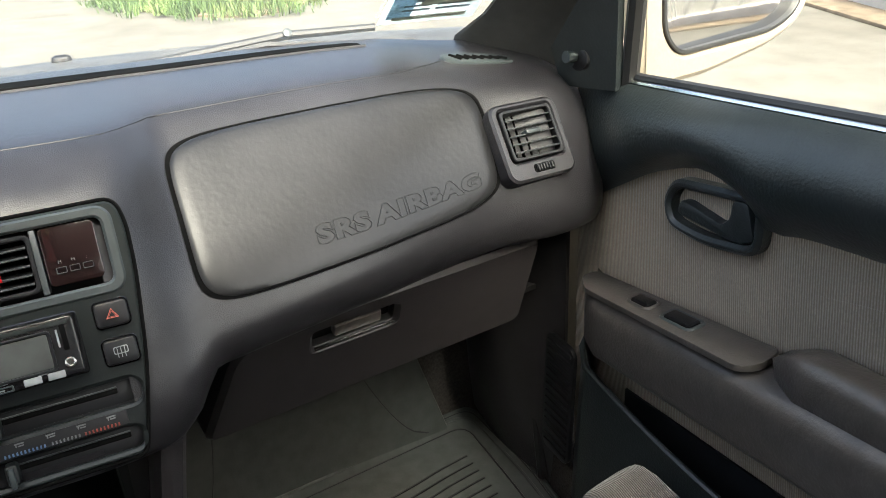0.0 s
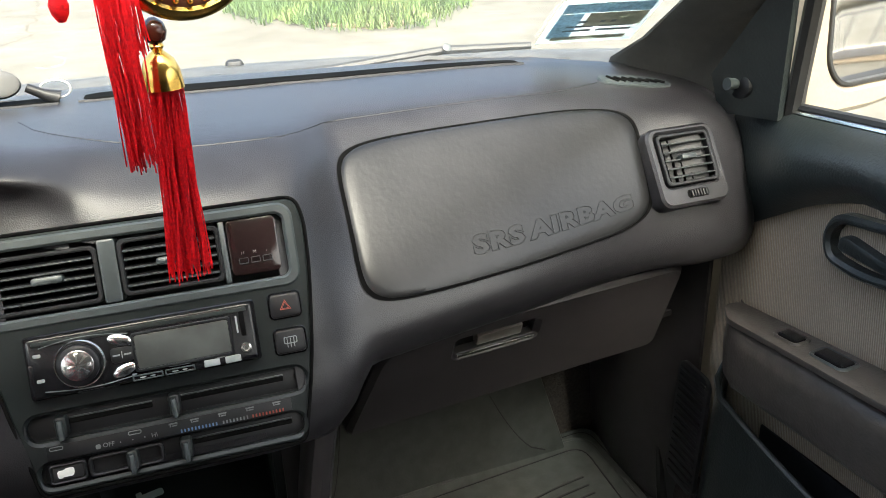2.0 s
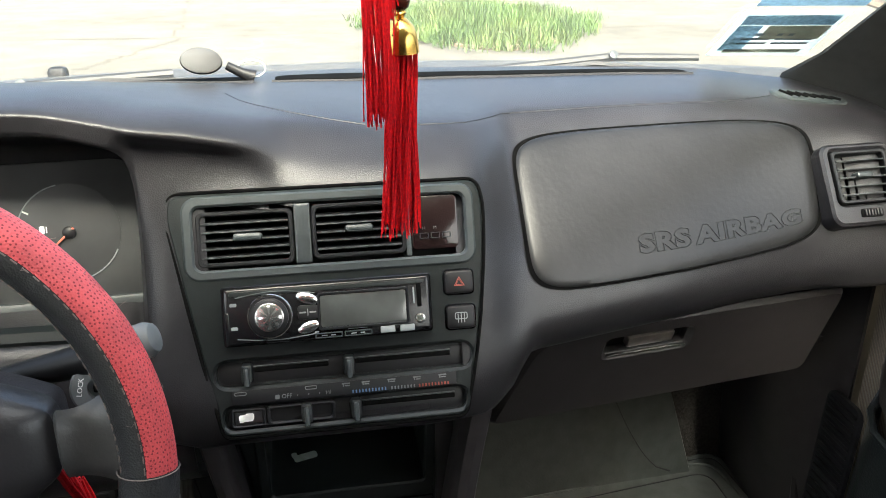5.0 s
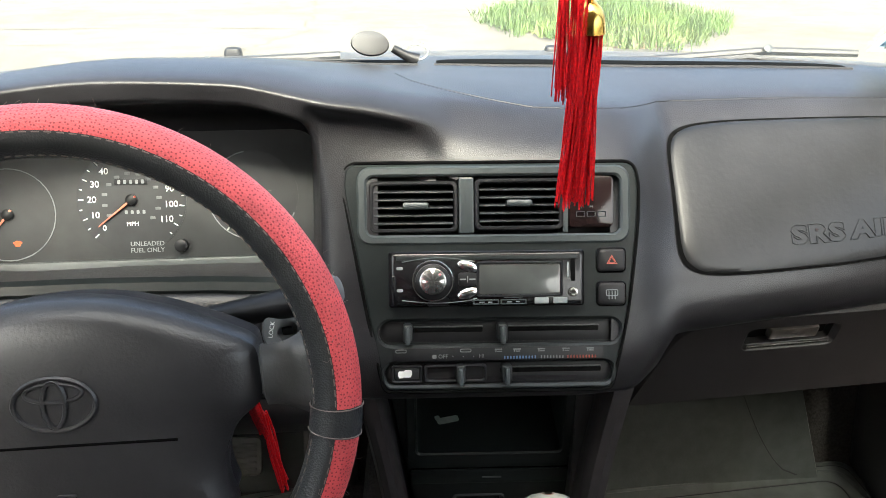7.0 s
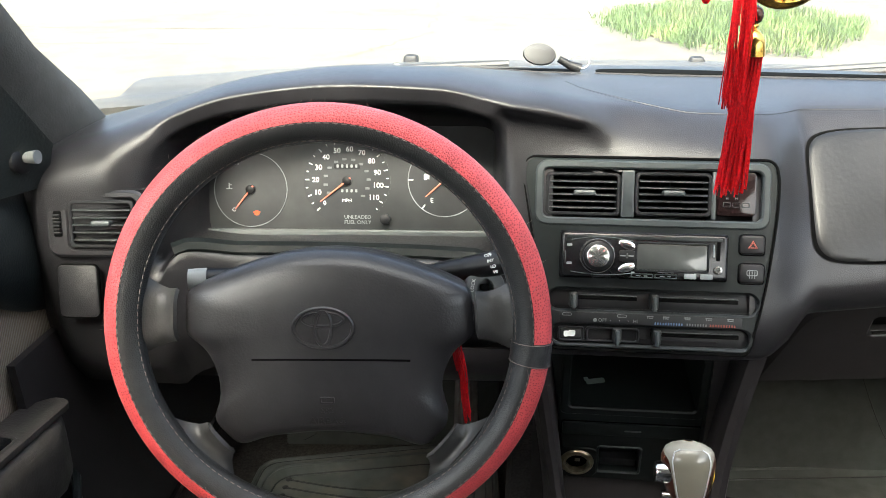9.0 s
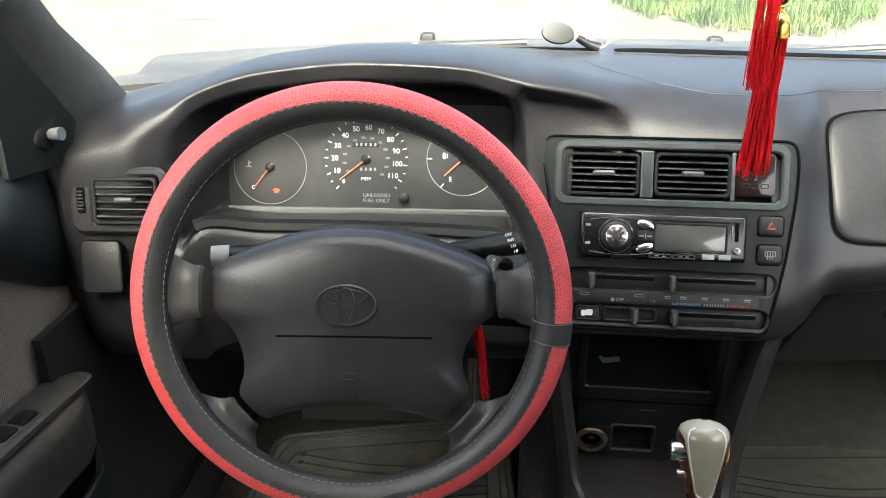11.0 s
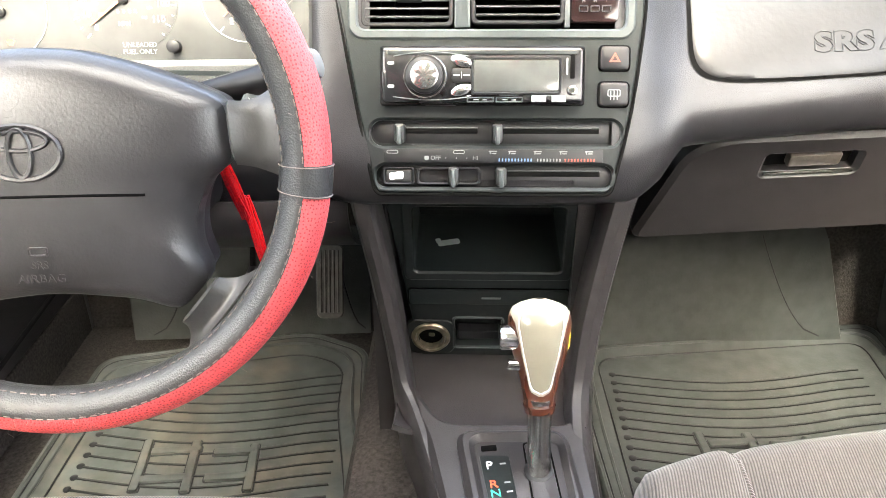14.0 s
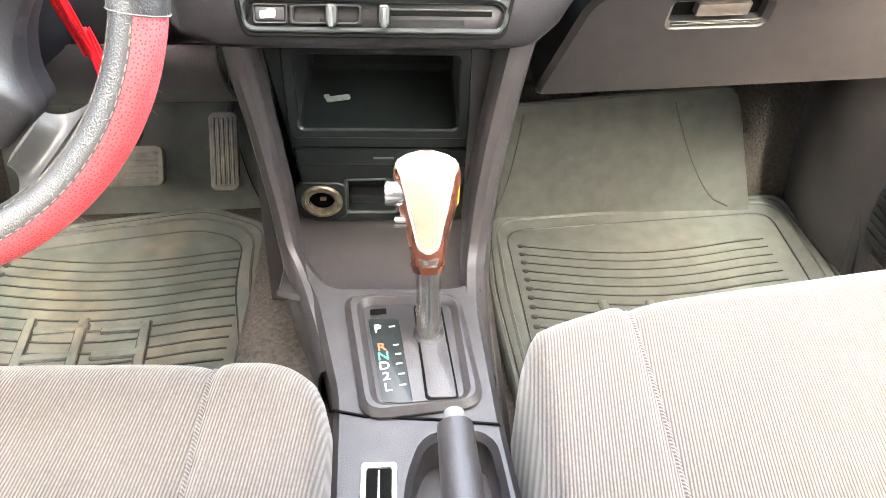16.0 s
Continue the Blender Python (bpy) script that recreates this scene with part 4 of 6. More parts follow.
part("key_pad", slab(on(RF, -0.019, 0), rr(0.018, 0.013, 0.003), -0.001, 0.001, 0.0006), BLACK, radio)
bars("key_mark", on(RF, -0.019, 0, 0.0011), [(-0.0045, 0, 0.006, 0.0014), (0.0045, 0, 0.006, 0.0014), (0, 0, 0.0007, 0.006)], GREYP, radio)
bars("side_mark", RF, [(-0.084, 0.011, 0.006, 0.003), (-0.084, -0.010, 0.006, 0.003), (-0.012, 0.009, 0.002, 0.004), (-0.012, -0.0185, 0.004, 0.001), (0.070, 0.0205, 0.017, 0.0012), (0.060, 0.0192, 0.019, 0.0007), (0.025, -0.0175, 0.018, 0.0012), (0.060, -0.0178, 0.007, 0.001)], GREYP, radio)
for x in (-0.0015, 0.025):
    part("key", frame_ring(on(RF, x, -0.0222), rr(0.025, 0.005, 0.001), rr(0.0225, 0.0028, 0.0006), -0.001, 0.0012, 0.0004), FRAME, radio)
    bars("key_mark", on(RF, x, -0.0222, 0.0004), [(-0.004, 0, 0.005, 0.001), (0.004, 0, 0.004, 0.001)], GREYP, radio)
for x in (0.052, 0.070):
    part("preset_key", slab(on(RF, x, -0.0212), rr(0.0135, 0.006, 0.001), -0.001, 0.0018, 0.0008), GREYP, radio, "pale preset key")
for y0, y1 in ((0.017, 0.021), (-0.0195, -0.0225)):
    part("face_line", tube([RF @ Vector((-0.082 + 0.07 * k / 12, y0 + (y1 - y0) * math.sin(math.pi * k / 12), 0.0004)) for k in range(13)], 0.0005, 5), DIMP, radio)
part("socket", lathe(on(RF, 0.0825, -0.0135), [(0.0045, -0.001), (0.0045, 0.001), (0.003, 0.0014), (0.0026, 0.0002)], 20), STEEL, radio)
part("card_slot", slab(on(RF, 0.0825, 0.008), rr(0.004, 0.022, 0.001), -0.001, 0.0007, 0.0004), VOID, radio)
bars("slot_mark", on(RF, 0.0775, 0.008), [(0, 0, 0.0015, 0.015)], GREYP, radio)
part("release_key", slab(on(RM, -0.090, -0.004), rr(0.004, 0.016, 0.001), 0, 0.0095, 0.001), GLOSS, radio)


# ---- side vents and driver's panel ----
def side_vent(M, w, h, name, label, wheel):
    t = thing(name, label, "air vent", "dashboard side vents", M.translation)
    ow, oh = (w + 0.022, h + 0.032) if wheel == "below" else (w + 0.038, h + 0.02)
    cx, cy = (0, -0.008) if wheel == "below" else (-0.008, 0)
    part("surround", plate(M, rr(ow, oh, 0.014, 5, cx, cy), [rr(w, h, 0.006)], 0.03, [0.028], 0.003), PAD, t)
    vent("louvre", on(M, 0, 0, 0.001), w - 0.002, h - 0.002, t, 5)
    W = on(M, 0.002, -h / 2 - 0.011) if wheel == "below" else on(M, -w / 2 - 0.013, 0, 0, 90)
    part("wheel_slot", slab(W, rr(0.030, 0.010, 0.003), -0.002, 0.0008, 0.0005), VOID, t)
    for k in range(6):
        part("wheel_rib", slab(on(W, -0.010 + 0.004 * k, 0), rr(0.0026, 0.008, 0.0008, 2), 0, 0.0035, 0.001), BLACK, t)
    return t


VR = basis((0.602, 0.934, 0.677), (1, 0.10, -0.02), (-0.03, 0.55, 0.83))
side_vent(on(VR, 0, 0, 0.010), 0.076, 0.064, "side_vent", "black louvred side vent on the passenger end of the dashboard", "below")
VL = basis((-0.620, 0.742, 0.673), (1, 0.02, 0.02), (0.02, 0.25, 0.97))
side_vent(on(VL, 0, 0, 0.006), 0.079, 0.056, "side_vent", "black louvred side vent on the driver end of the dashboard", "beside")
LID = on(VL, -0.036, -0.078, 0.001)
lid = thing("dash_lid", "small blank lid below the driver vent", "lid", at=LID.translation)
part("lid", slab(LID, rr(0.047, 0.060, 0.006), -0.006, 0.0014, 0.001), PAD, lid)
part("lid_gap", frame_ring(LID, rr(0.0495, 0.0625, 0.008), rr(0.0468, 0.0598, 0.006), -0.004, 0.0008, 0.0003), VOID, lid)


def knee(u, v):
    x = -0.72 + 0.575 * u
    return Vector((x, 0.775 + 0.03 * u + 0.11 * v ** 1.5 - 0.015 * math.sin(math.pi * v), 0.50 - 0.105 * v))


kp = thing("knee_panel", "dark plastic knee panel below the steering column", "panel", at=(-0.43, 0.8, 0.36))
part("panel", sheet(knee, 20, 10, 0.006), LOWER, kp)
part("seam", tube([knee(k / 12, 0.08) + Vector((0, -0.001, 0)) for k in range(13)], 0.0018, 6), VOID, kp)

# ---- glove box ----
GB = basis((0.43, 0.921, 0.530), (1, 0.127, 0), (0, -0.33, 0.94))
glove = thing("glove_box", "dark grey glove box with recessed latch", "glove box", at=GB.translation)
gl_out = rpoly([(0.205, 0.0), (-0.175, 0.0), (-0.215, -0.02), (-0.255, -0.155), (0.205, -0.155)], [0.02, 0.06, 0.04, 0.02, 0.02])
lat = rr(0.108, 0.026, 0.004, 4, -0.066, -0.042)
part("lid", plate(on(GB, 0, 0, 0.002), gl_out, [lat], 0.05, [0.016], 0.006), LOWER, glove)
LA = on(GB, -0.066, -0.042, -0.004)
part("latch_recess", slab(on(LA, 0, 0, -0.011), rr(0.106, 0.024, 0.003), 0, 0.002, 0.0005), VOID, glove)
part("latch", slab(on(LA, 0.004, 0.003), rr(0.062, 0.017, 0.003), -0.006, 0.004, 0.003), DOORB, glove, "worn brown-grey flap latch")
part("latch_edge", slab(on(LA, 0, -0.0125, 0.004), rr(0.106, 0.0040, 0.001), 0, 0.003, 0.001), STEEL, glove)
part("under_tray", sheet(lambda u, v: Vector((0.15 + 0.54 * u, 1.0 + 0.03 * u + 0.2 * v, 0.383 + 0.03 * u - 0.02 * v)), 8, 6, 0.008), LOWER, glove)

# ---- instrument cluster ----
CM = basis((-0.375, 0.899, 0.668), (1, 0.05, 0), (0, 0.33, 0.944))
clus = thing("instrument_cluster", "instrument cluster with three round dials", "instrument cluster", at=CM.translation)
part("face", slab(CM, rr(0.405, 0.150, 0.03, 6, -0.005, 0.005), -0.004, 0.0, 0.001), DIALBACK, clus)
part("lower_trim", slab(on(CM, -0.005, -0.060, 0.004), rr(0.40, 0.016, 0.004), -0.004, 0.004, 0.002), FRAME, clus)


def ringline(name, M, r, a0, a1, w, mat, parent):
    n = 40
    return part(name, tube([M @ Vector((r * math.cos(a), r * math.sin(a), 0.0008)) for a in (radians(a0 + (a1 - a0) * k / n) for k in range(n + 1))], w, 5), mat, parent)


def dial(x, y, r, parent):
    M = on(CM, x, y)
    return M, part("dial", lathe(M, [(r, -0.001), (r, 0.0006), (r * 0.98, 0.0008)], 40), DIAL, parent)


def needle(M, deg, r, parent):
    a = radians(deg)
    part("needle", tube([M @ Vector((-0.006 * math.cos(a), -0.006 * math.sin(a), 0.004)), M @ Vector((r * math.cos(a), r * math.sin(a), 0.003))], [0.0014, 0.0006], 6), NEEDLE, parent)
    part("needle_hub", lathe(M, [(0.006, 0), (0.006, 0.004), (0.004, 0.0055)], 20), BLACK, parent)


M, d = dial(0.0, 0.010, 0.056, clus)
for k in range(12):
    a = radians(225 - 270 * k / 11.6)
    words("number", str(10 * k), 0.0095 if k else 0.008, on(M, 0.0405 * math.cos(a), 0.0405 * math.sin(a), 0.001), WHITE, d)
    part("tick", tube([M @ Vector((q * math.cos(a), q * math.sin(a), 0.0012)) for q in (0.049, 0.054)], 0.0007, 5), WHITE, d)
    b = radians(225 - 270 * (k + 0.5) / 11.6)
    part("tick", tube([M @ Vector((q * math.cos(b), q * math.sin(b), 0.0012)) for q in (0.051, 0.054)], 0.0005, 5), WHITE, d)
    part("inner_mark", slab(on(M, 0.028 * math.cos(b), 0.028 * math.sin(b), 0.0008), rr(0.0055, 0.003, 0.0005, 1), 0, 0.0004, 0.0001), DIMP, d)
words("unit_word", "MPH", 0.0062, on(M, 0, -0.025, 0.001), WHITE, d)
part("counter", slab(on(M, 0.0, 0.019, 0.0006), rr(0.034, 0.0065, 0.001), 0, 0.0006, 0.0002), BLACK, d)
bars("counter_mark", on(M, 0, 0.019, 0.0013), [(-0.012 + 0.006 * k, 0, 0.0028, 0.0042) for k in range(5)], GREYP, d)
bars("counter_mark", on(M, 0.006, -0.0125, 0.0009), [(-0.012 + 0.006 * k, 0, 0.0028, 0.004) for k in range(4)], GREYP, d)
needle(M, 218, 0.043, d)
words("fuel_lettering", "UNLEADED\nFUEL ONLY", 0.0068, on(CM, 0.014, -0.0395, 0.001), GREYP, clus)
part("reset_knob", lathe(on(CM, 0.050, -0.0385), [(0.0065, 0), (0.0065, 0.010), (0.005, 0.011)], 20), BLACK, clus)
M, d = dial(-0.125, -0.002, 0.048, clus)
ringline("dial_ring", M, 0.0475, 0, 360, 0.0006, GREYP, d)
needle(M, 232, 0.032, d)
bars("coolant_mark", on(M, -0.028, 0.004, 0.001), [(0, 0.001, 0.0015, 0.007), (0, -0.003, 0.008, 0.001), (0.002, 0.002, 0.003, 0.001)], GREYP, d)
bars("belt_lamp", on(M, 0.008, -0.030, 0.001), [(0, 0, 0.006, 0.006), (0, 0.001, 0.009, 0.002)], REDP, d)
words("gauge_letter", "C", 0.007, on(M, -0.022, -0.026, 0.001), WHITE, d)
words("gauge_letter", "H", 0.007, on(M, -0.018, 0.034, 0.001), WHITE, d)
part("hot_mark", slab(on(M, -0.027, 0.034, 0.0008), rr(0.007, 0.006, 0.001, 1), 0, 0.0004, 0.0001), NEEDLE, d)
M, d = dial(0.125, 0.012, 0.047, clus)
ringline("dial_ring", M, 0.0465, 100, 335, 0.0007, GREYP, d)
needle(M, 222, 0.032, d)
words("gauge_letter", "E", 0.0085, on(M, -0.016, -0.026, 0.001), WHITE, d)
bars("pump_mark", on(M, -0.024, 0.004, 0.001), [(0, 0, 0.0045, 0.0075), (0.004, 0.0, 0.001, 0.006)], WHITE, d)
for a in (150, 180, 232):
    part("tick", tube([M @ Vector((q * math.cos(radians(a)), q * math.sin(radians(a)), 0.0012)) for q in (0.040, 0.046)], 0.0008, 5), WHITE, d)
part("cluster_lip", tube([dash_out(-0.555 + 0.375 * k / 30, 7.85, 0.002) for k in range(31)], 0.011, 8), BEZEL, clus)

# ---- steering wheel ----
WM = basis((-0.327, 0.580, 0.638), (1, 0.075, 0), (-0.018, 0.24, 0.97))
RIM, TUBE = 0.1905, 0.0175
wheel = thing("steering_wheel", "steering wheel with red and black laced leather cover", "steering wheel", at=WM.translation)


def rim_band(a0, a1, b0, b1, r, n=120, m=12):
    """Part of the rim's ring: a along the rim, b round its tube, in degrees (b: 0 outwards, 90 to the driver)."""
    full = a1 - a0 >= 359.9

    def f(u, v):
        a, b = radians(a0 + (a1 - a0) * u), radians(b0 + (b1 - b0) * v)
        q = RIM + r * math.cos(b)
        return WM @ Vector((q * math.cos(a), q * math.sin(a), r * math.sin(b)))

    return sheet(f, n, m)


part("rim_core", rim_band(0, 360, 0, 360, TUBE - 0.001, 140, 16), BLKL, wheel)
red = part("red_band", rim_band(-4, 352, -62, 88, TUBE + 0.0006, 140, 10), REDL, wheel, "pinkish-red perforated leather")
uv = red.data.uv_layers.new(name="leather")
for lp in red.data.loops:
    i, j = divmod(lp.vertex_index, 11)
    uv.data[lp.index].uv = (i / 140 * 1.16, j / 10 * 0.047)
part("black_band", rim_band(-4, 352, 86, 190, TUBE + 0.0003, 140, 10), BLKL, wheel)
part("cross_band", rim_band(-9.2, -2.6, -120, 200, TUBE + 0.0016, 10, 20), BLKL, wheel, "plain black leather joint band")
for b, r in ((91, TUBE + 0.0010), (150, TUBE + 0.0008)):
    bm = bmesh.new()
    for k in range(150):
        a0 = radians(-2 + 352 * k / 150)
        a1 = a0 + radians(1.4)
        q, h = RIM + r * math.cos(radians(b)), r * math.sin(radians(b))
        tube([WM @ Vector((q * math.cos(a), q * math.sin(a), h)) for a in (a0, a1)], 0.0005, 4, bm)
    tagged(part("stitching", bm, THREAD, wheel), kind="stuff")
rng = random.Random(21)
bm = bmesh.new()
for k in range(150):
    a, b, h = radians(rng.uniform(-2, 350)), radians(rng.choice((rng.uniform(-40, 20), rng.uniform(84, 94)))), rng.uniform(0.003, 0.008)
    p = Vector(((RIM + TUBE * math.cos(b)) * math.cos(a), (RIM + TUBE * math.cos(b)) * math.sin(a), TUBE * math.sin(b)))
    d = Vector((math.cos(b) * math.cos(a), math.cos(b) * math.sin(a), math.sin(b))) + Vector((rng.uniform(-1, 1), rng.uniform(-1, 1), rng.uniform(-0.5, 0.5)))
    tube([WM @ p, WM @ (p + d.normalized() * h * 0.5), WM @ (p + (d + Vector((rng.uniform(-1, 1), rng.uniform(-1, 1), 0))).normalized() * h)], 0.00014, 3, bm)
tagged(part("loose_fibres", bm, THREAD, wheel), kind="stuff")
for a in (-2.9, -8.9):
    part("band_stitch", tube([WM @ Vector(((RIM + (TUBE + 0.002) * math.cos(b)) * math.cos(radians(a)), (RIM + (TUBE + 0.002) * math.cos(b)) * math.sin(radians(a)), (TUBE + 0.002) * math.sin(b))) for b in (radians(-90 + 270 * k / 16) for k in range(17))], 0.00045, 5), THREAD, wheel)
half = [(0.0, 0.0735), (0.035, 0.0705), (0.068, 0.062), (0.104, 0.049), (0.134, 0.035), (0.1375, -0.008), (0.118, -0.022), (0.1075, -0.045), (0.1055, -0.070), (0.1145, -0.093), (0.090, -0.119), (0.060, -0.1087), (0.0, -0.102)]
hub = rpoly(half[::-1] + [(-x, y) for x, y in half[1:-1]], [0.01 if 0 < i < 12 or i > 12 else 0.02 for i in range(24)], 3)
bm = bmesh.new()
rows = [ring(bm, WM, hub, -0.035)] + [ring(bm, WM, [(x * f, y * f) for x, y in hub], 0.009 - 0.005 * f ** 2 - 0.015 * f ** 9) for f in (1.0, 0.985, 0.965, 0.94, 0.91, 0.87, 0.82, 0.75, 0.6, 0.4, 0.2, 0.04)]
skin(bm, rows, cap0=True, cap1=True)
part("airbag_pad", bm, HUB, wheel, "padded centre cover")
part("pad_back", slab(WM, inset(hub, 0.004), -0.07, -0.03, 0.004), LOWER, wheel)


def bez(p, u):
    return tuple((1 - u) ** 2 * a + 2 * u * (1 - u) * b + u * u * c for a, b, c in zip(*p))


def spoke(s, A, B):
    """A moulded arm from the hub to the rim between two curved edges."""
    def f(u, v):
        (ax, ay), (bx, by) = bez(A, u), bez(B, u)
        z = 0.003 - 0.007 * math.sin(math.pi * u) - 0.008 * abs(2 * v - 1) ** 4
        return WM @ Vector((s * (ax + (bx - ax) * v), ay + (by - ay) * v, z))
    return sheet(f, 16, 16, 0.004)


for s in (1, -1):
    part("spoke", spoke(s, ((0.1385, 0.036), (0.158, 0.029), (0.180, 0.056)), ((0.1410, -0.010), (0.155, -0.012), (0.184, -0.026))), SPOKE, wheel, "worn grey plastic spoke")
    part("spoke", spoke(s, ((0.1185, -0.093), (0.134, -0.104), (0.156, -0.086)), ((0.093, -0.1225), (0.104, -0.136), (0.090, -0.164))), SPOKE, wheel, "worn grey plastic spoke")
HM = on(WM, 0.004, 0.0, 0.0087)
part("crease", tube([on(HM, 0, -0.0265) @ Vector((x, -0.001 * (x / 0.07) ** 2, -0.0022 * (x / 0.07) ** 2)) for x in (-0.074 + 0.148 * k / 12 for k in range(13))], 0.0011, 6), VOID, wheel)


def oval(M, rx, ry, r, mat, parent, cx=0.0, cy=0.0):
    return part("emblem_ring", tube([M @ Vector((cx + rx * math.cos(a), cy + ry * math.sin(a), 0)) for a in (2 * math.pi * k / 40 for k in range(40))], r, 6, closed=True), mat, parent)


EM = on(WM, -0.002, 0.004, 0.0096)
for rx, ry in ((0.0275, 0.0185), (0.0075, 0.0165)):
    oval(EM, rx, ry, 0.0019, HUB, wheel)
oval(EM, 0.019, 0.0065, 0.0016, HUB, wheel, 0, 0.008)
words("embossed_word", "SRS", 0.008, on(WM, 0, -0.076, 0.0092), LOWER, wheel)
words("embossed_word", "AIRBAG", 0.0085, on(WM, 0, -0.086, 0.0086), LOWER, wheel, stretch=1.15)
part("embossed_mark", frame_ring(on(WM, 0, -0.066, 0.0090), rr(0.014, 0.007, 0.002), rr(0.011, 0.004, 0.001), -0.001, 0.0006, 0.0003), LOWER, wheel)
# Column and stalks.
col = thing("steering_column", "black steering column shroud with control stalks", "steering column", at=(-0.33, 0.75, 0.6))
part("shroud", tube([(-0.325, 0.655, 0.585), (-0.325, 0.70, 0.572), (-0.325, 0.86, 0.525)], [0.05, 0.062, 0.068], 20), BLACK, col)
st = part("stalk", tube([(-0.28, 0.715, 0.630), (-0.194, 0.700, 0.654), (-0.163, 0.695, 0.664)], [0.009, 0.013, 0.014], 12), BLACK, col, "wiper stalk")
part("stalk_end", tube([(-0.164, 0.695, 0.664), (-0.147, 0.693, 0.670), (-0.142, 0.692, 0.672), (-0.140, 0.692, 0.6725)], [0.0140, 0.0138, 0.011, 0.005], 16), DIMP, st)
SW = basis((-0.184, 0.686, 0.663), (1, -0.15, 0.33), (-0.2, 0.4, 0.9))
for k, w_ in enumerate(("OFF", "INT", "LO", "HI")):
    words("stalk_word", w_, 0.0046, on(SW, 0.004 + 0.0015 * k, 0.0085 - 0.006 * k, 0.004), WHITE, st)
st = part("stalk", tube([(-0.38, 0.70, 0.63), (-0.44, 0.675, 0.642), (-0.475, 0.665, 0.645)], [0.009, 0.012, 0.011], 12), BLACK, col, "lamp stalk")
part("stalk_end", tube([(-0.474, 0.665, 0.645), (-0.492, 0.66, 0.646)], [0.012, 0.011], 12), GREYP, st)
KL = basis((-0.186, 0.690, 0.635), (0.97, 0.24, 0), (0, 0.35, 0.94))
lock = part("key_barrel", lathe(KL, [(0.021, -0.04), (0.021, 0.0), (0.0195, 0.002), (0.009, 0.0026), (0.0085, -0.006)], 32), DIMP, col, "round pale ignition lock")
part("key_slot", slab(KL, rr(0.009, 0.006, 0.002), -0.006, 0.0032, 0.0005), VOID, lock)
words("lock_word", "LOCK", 0.0052, on(KL, -0.013, 0.003, 0.0028, 75), WHITE, lock)
words("lock_word", "ACC", 0.0052, on(KL, 0.002, 0.0135, 0.0028, -8), WHITE, lock)


def threads(pts_top, pts_bottom, n, seed, r=0.0007, sway=0.003, steps=7):
    """Loose threads between an upper and a lower ellipse, each a thin wavy tube; rows of centre, rx, ry."""
    g = random.Random(seed)
    bm = bmesh.new()
    (c0, rx0, ry0), (c1, rx1, ry1) = pts_top, pts_bottom
    c0, c1 = Vector(c0), Vector(c1)
    for _ in range(n):
        a, q = g.uniform(0, 2 * math.pi), math.sqrt(g.random())
        p = c0 + Vector((rx0 * q * math.cos(a), ry0 * q * math.sin(a), 0))
        e = c1 + Vector((rx1 * q * math.cos(a + g.uniform(-0.5, 0.5)), ry1 * q * math.sin(a), g.uniform(-0.006, 0.010)))
        ph, amp = g.uniform(0, 6.28), g.uniform(0.2, 1) * sway
        tube([p.lerp(e, k / steps) + Vector((amp * math.sin(ph + 3.5 * k / steps), amp * math.cos(ph + 3 * k / steps), 0)) for k in range(steps + 1)], r, 4, bm)
    return bm


key = thing("key_tassel", "small red thread tassel hanging from the ignition key", "tassel", at=(-0.213, 0.655, 0.60))
tagged(part("threads", threads(((-0.216, 0.650, 0.606), 0.004, 0.004), ((-0.212, 0.680, 0.545), 0.005, 0.006), 30, 3, 0.0011, 0.002), SILK, key), kind="stuff")
tagged(part("threads", threads(((-0.212, 0.680, 0.560), 0.003, 0.004), ((-0.206, 0.712, 0.455), 0.003, 0.003), 14, 5, 0.0011, 0.003), SILK, key), kind="stuff")

# ---- lower stack, console, gear lever ----
TM = basis((0, 0.834, 0.478), (1, 0, 0), (0, -0.148, 0.989))


def tz(z):
    return (z - 0.478) / 0.989


stack = thing("lower_stack", "dark green-grey lower centre stack with open storage tray", "centre stack", at=(0, 0.85, 0.26))
t_out = rpoly([(0.109, tz(0.515)), (-0.114, tz(0.515)), (-0.110, tz(0.48)), (-0.079, tz(0.262)), (0.090, tz(0.262)), (0.106, tz(0.48))], 0.004, 3)
tray_h = rr(0.163, 0.088, 0.005, 4, -0.0005, tz(0.4355))
sock_h = rr(0.056, 0.046, 0.004, 4, -0.010, tz(0.300))
part("facia", plate(TM, t_out, [tray_h, sock_h, rr(0.030, 0.030, 0.015, 6, -0.066, tz(0.293))], 0.02, [0.11, 0.03, 0.03], 0.002), BEZEL, stack)
part("tray_frame", frame_ring(TM, rr(0.186, 0.110, 0.008, 4, -0.0005, tz(0.4345)), rr(0.162, 0.087, 0.005, 4, -0.0005, tz(0.4355)), -0.006, 0.003, 0.002), BEZEL, stack)
part("tray_line", slab(on(TM, -0.0005, tz(0.4355), -0.1095), rr(0.15, 0.030, 0.004, 3, 0, -0.02), 0, 0.004, 0.002), BLACK, stack)
bars("paper_scrap", basis((-0.045, 0.895, 0.4022), (1, 0.25, 0.037), (0, 0.989, 0.148)), [(0, 0, 0.026, 0.010), (-0.011, 0.006, 0.006, 0.008)], PAPER, stack)
ash = part("ashtray", slab(on(TM, 0.001, tz(0.356)), rr(0.180, 0.021, 0.003), -0.004, 0.0035, 0.0015), BEZEL, stack, "closed ashtray drawer")
part("ashtray_gap", frame_ring(on(TM, 0.001, tz(0.356)), rr(0.184, 0.025, 0.004), rr(0.1795, 0.0205, 0.003), -0.003, 0.0008, 0.0002), VOID, stack)
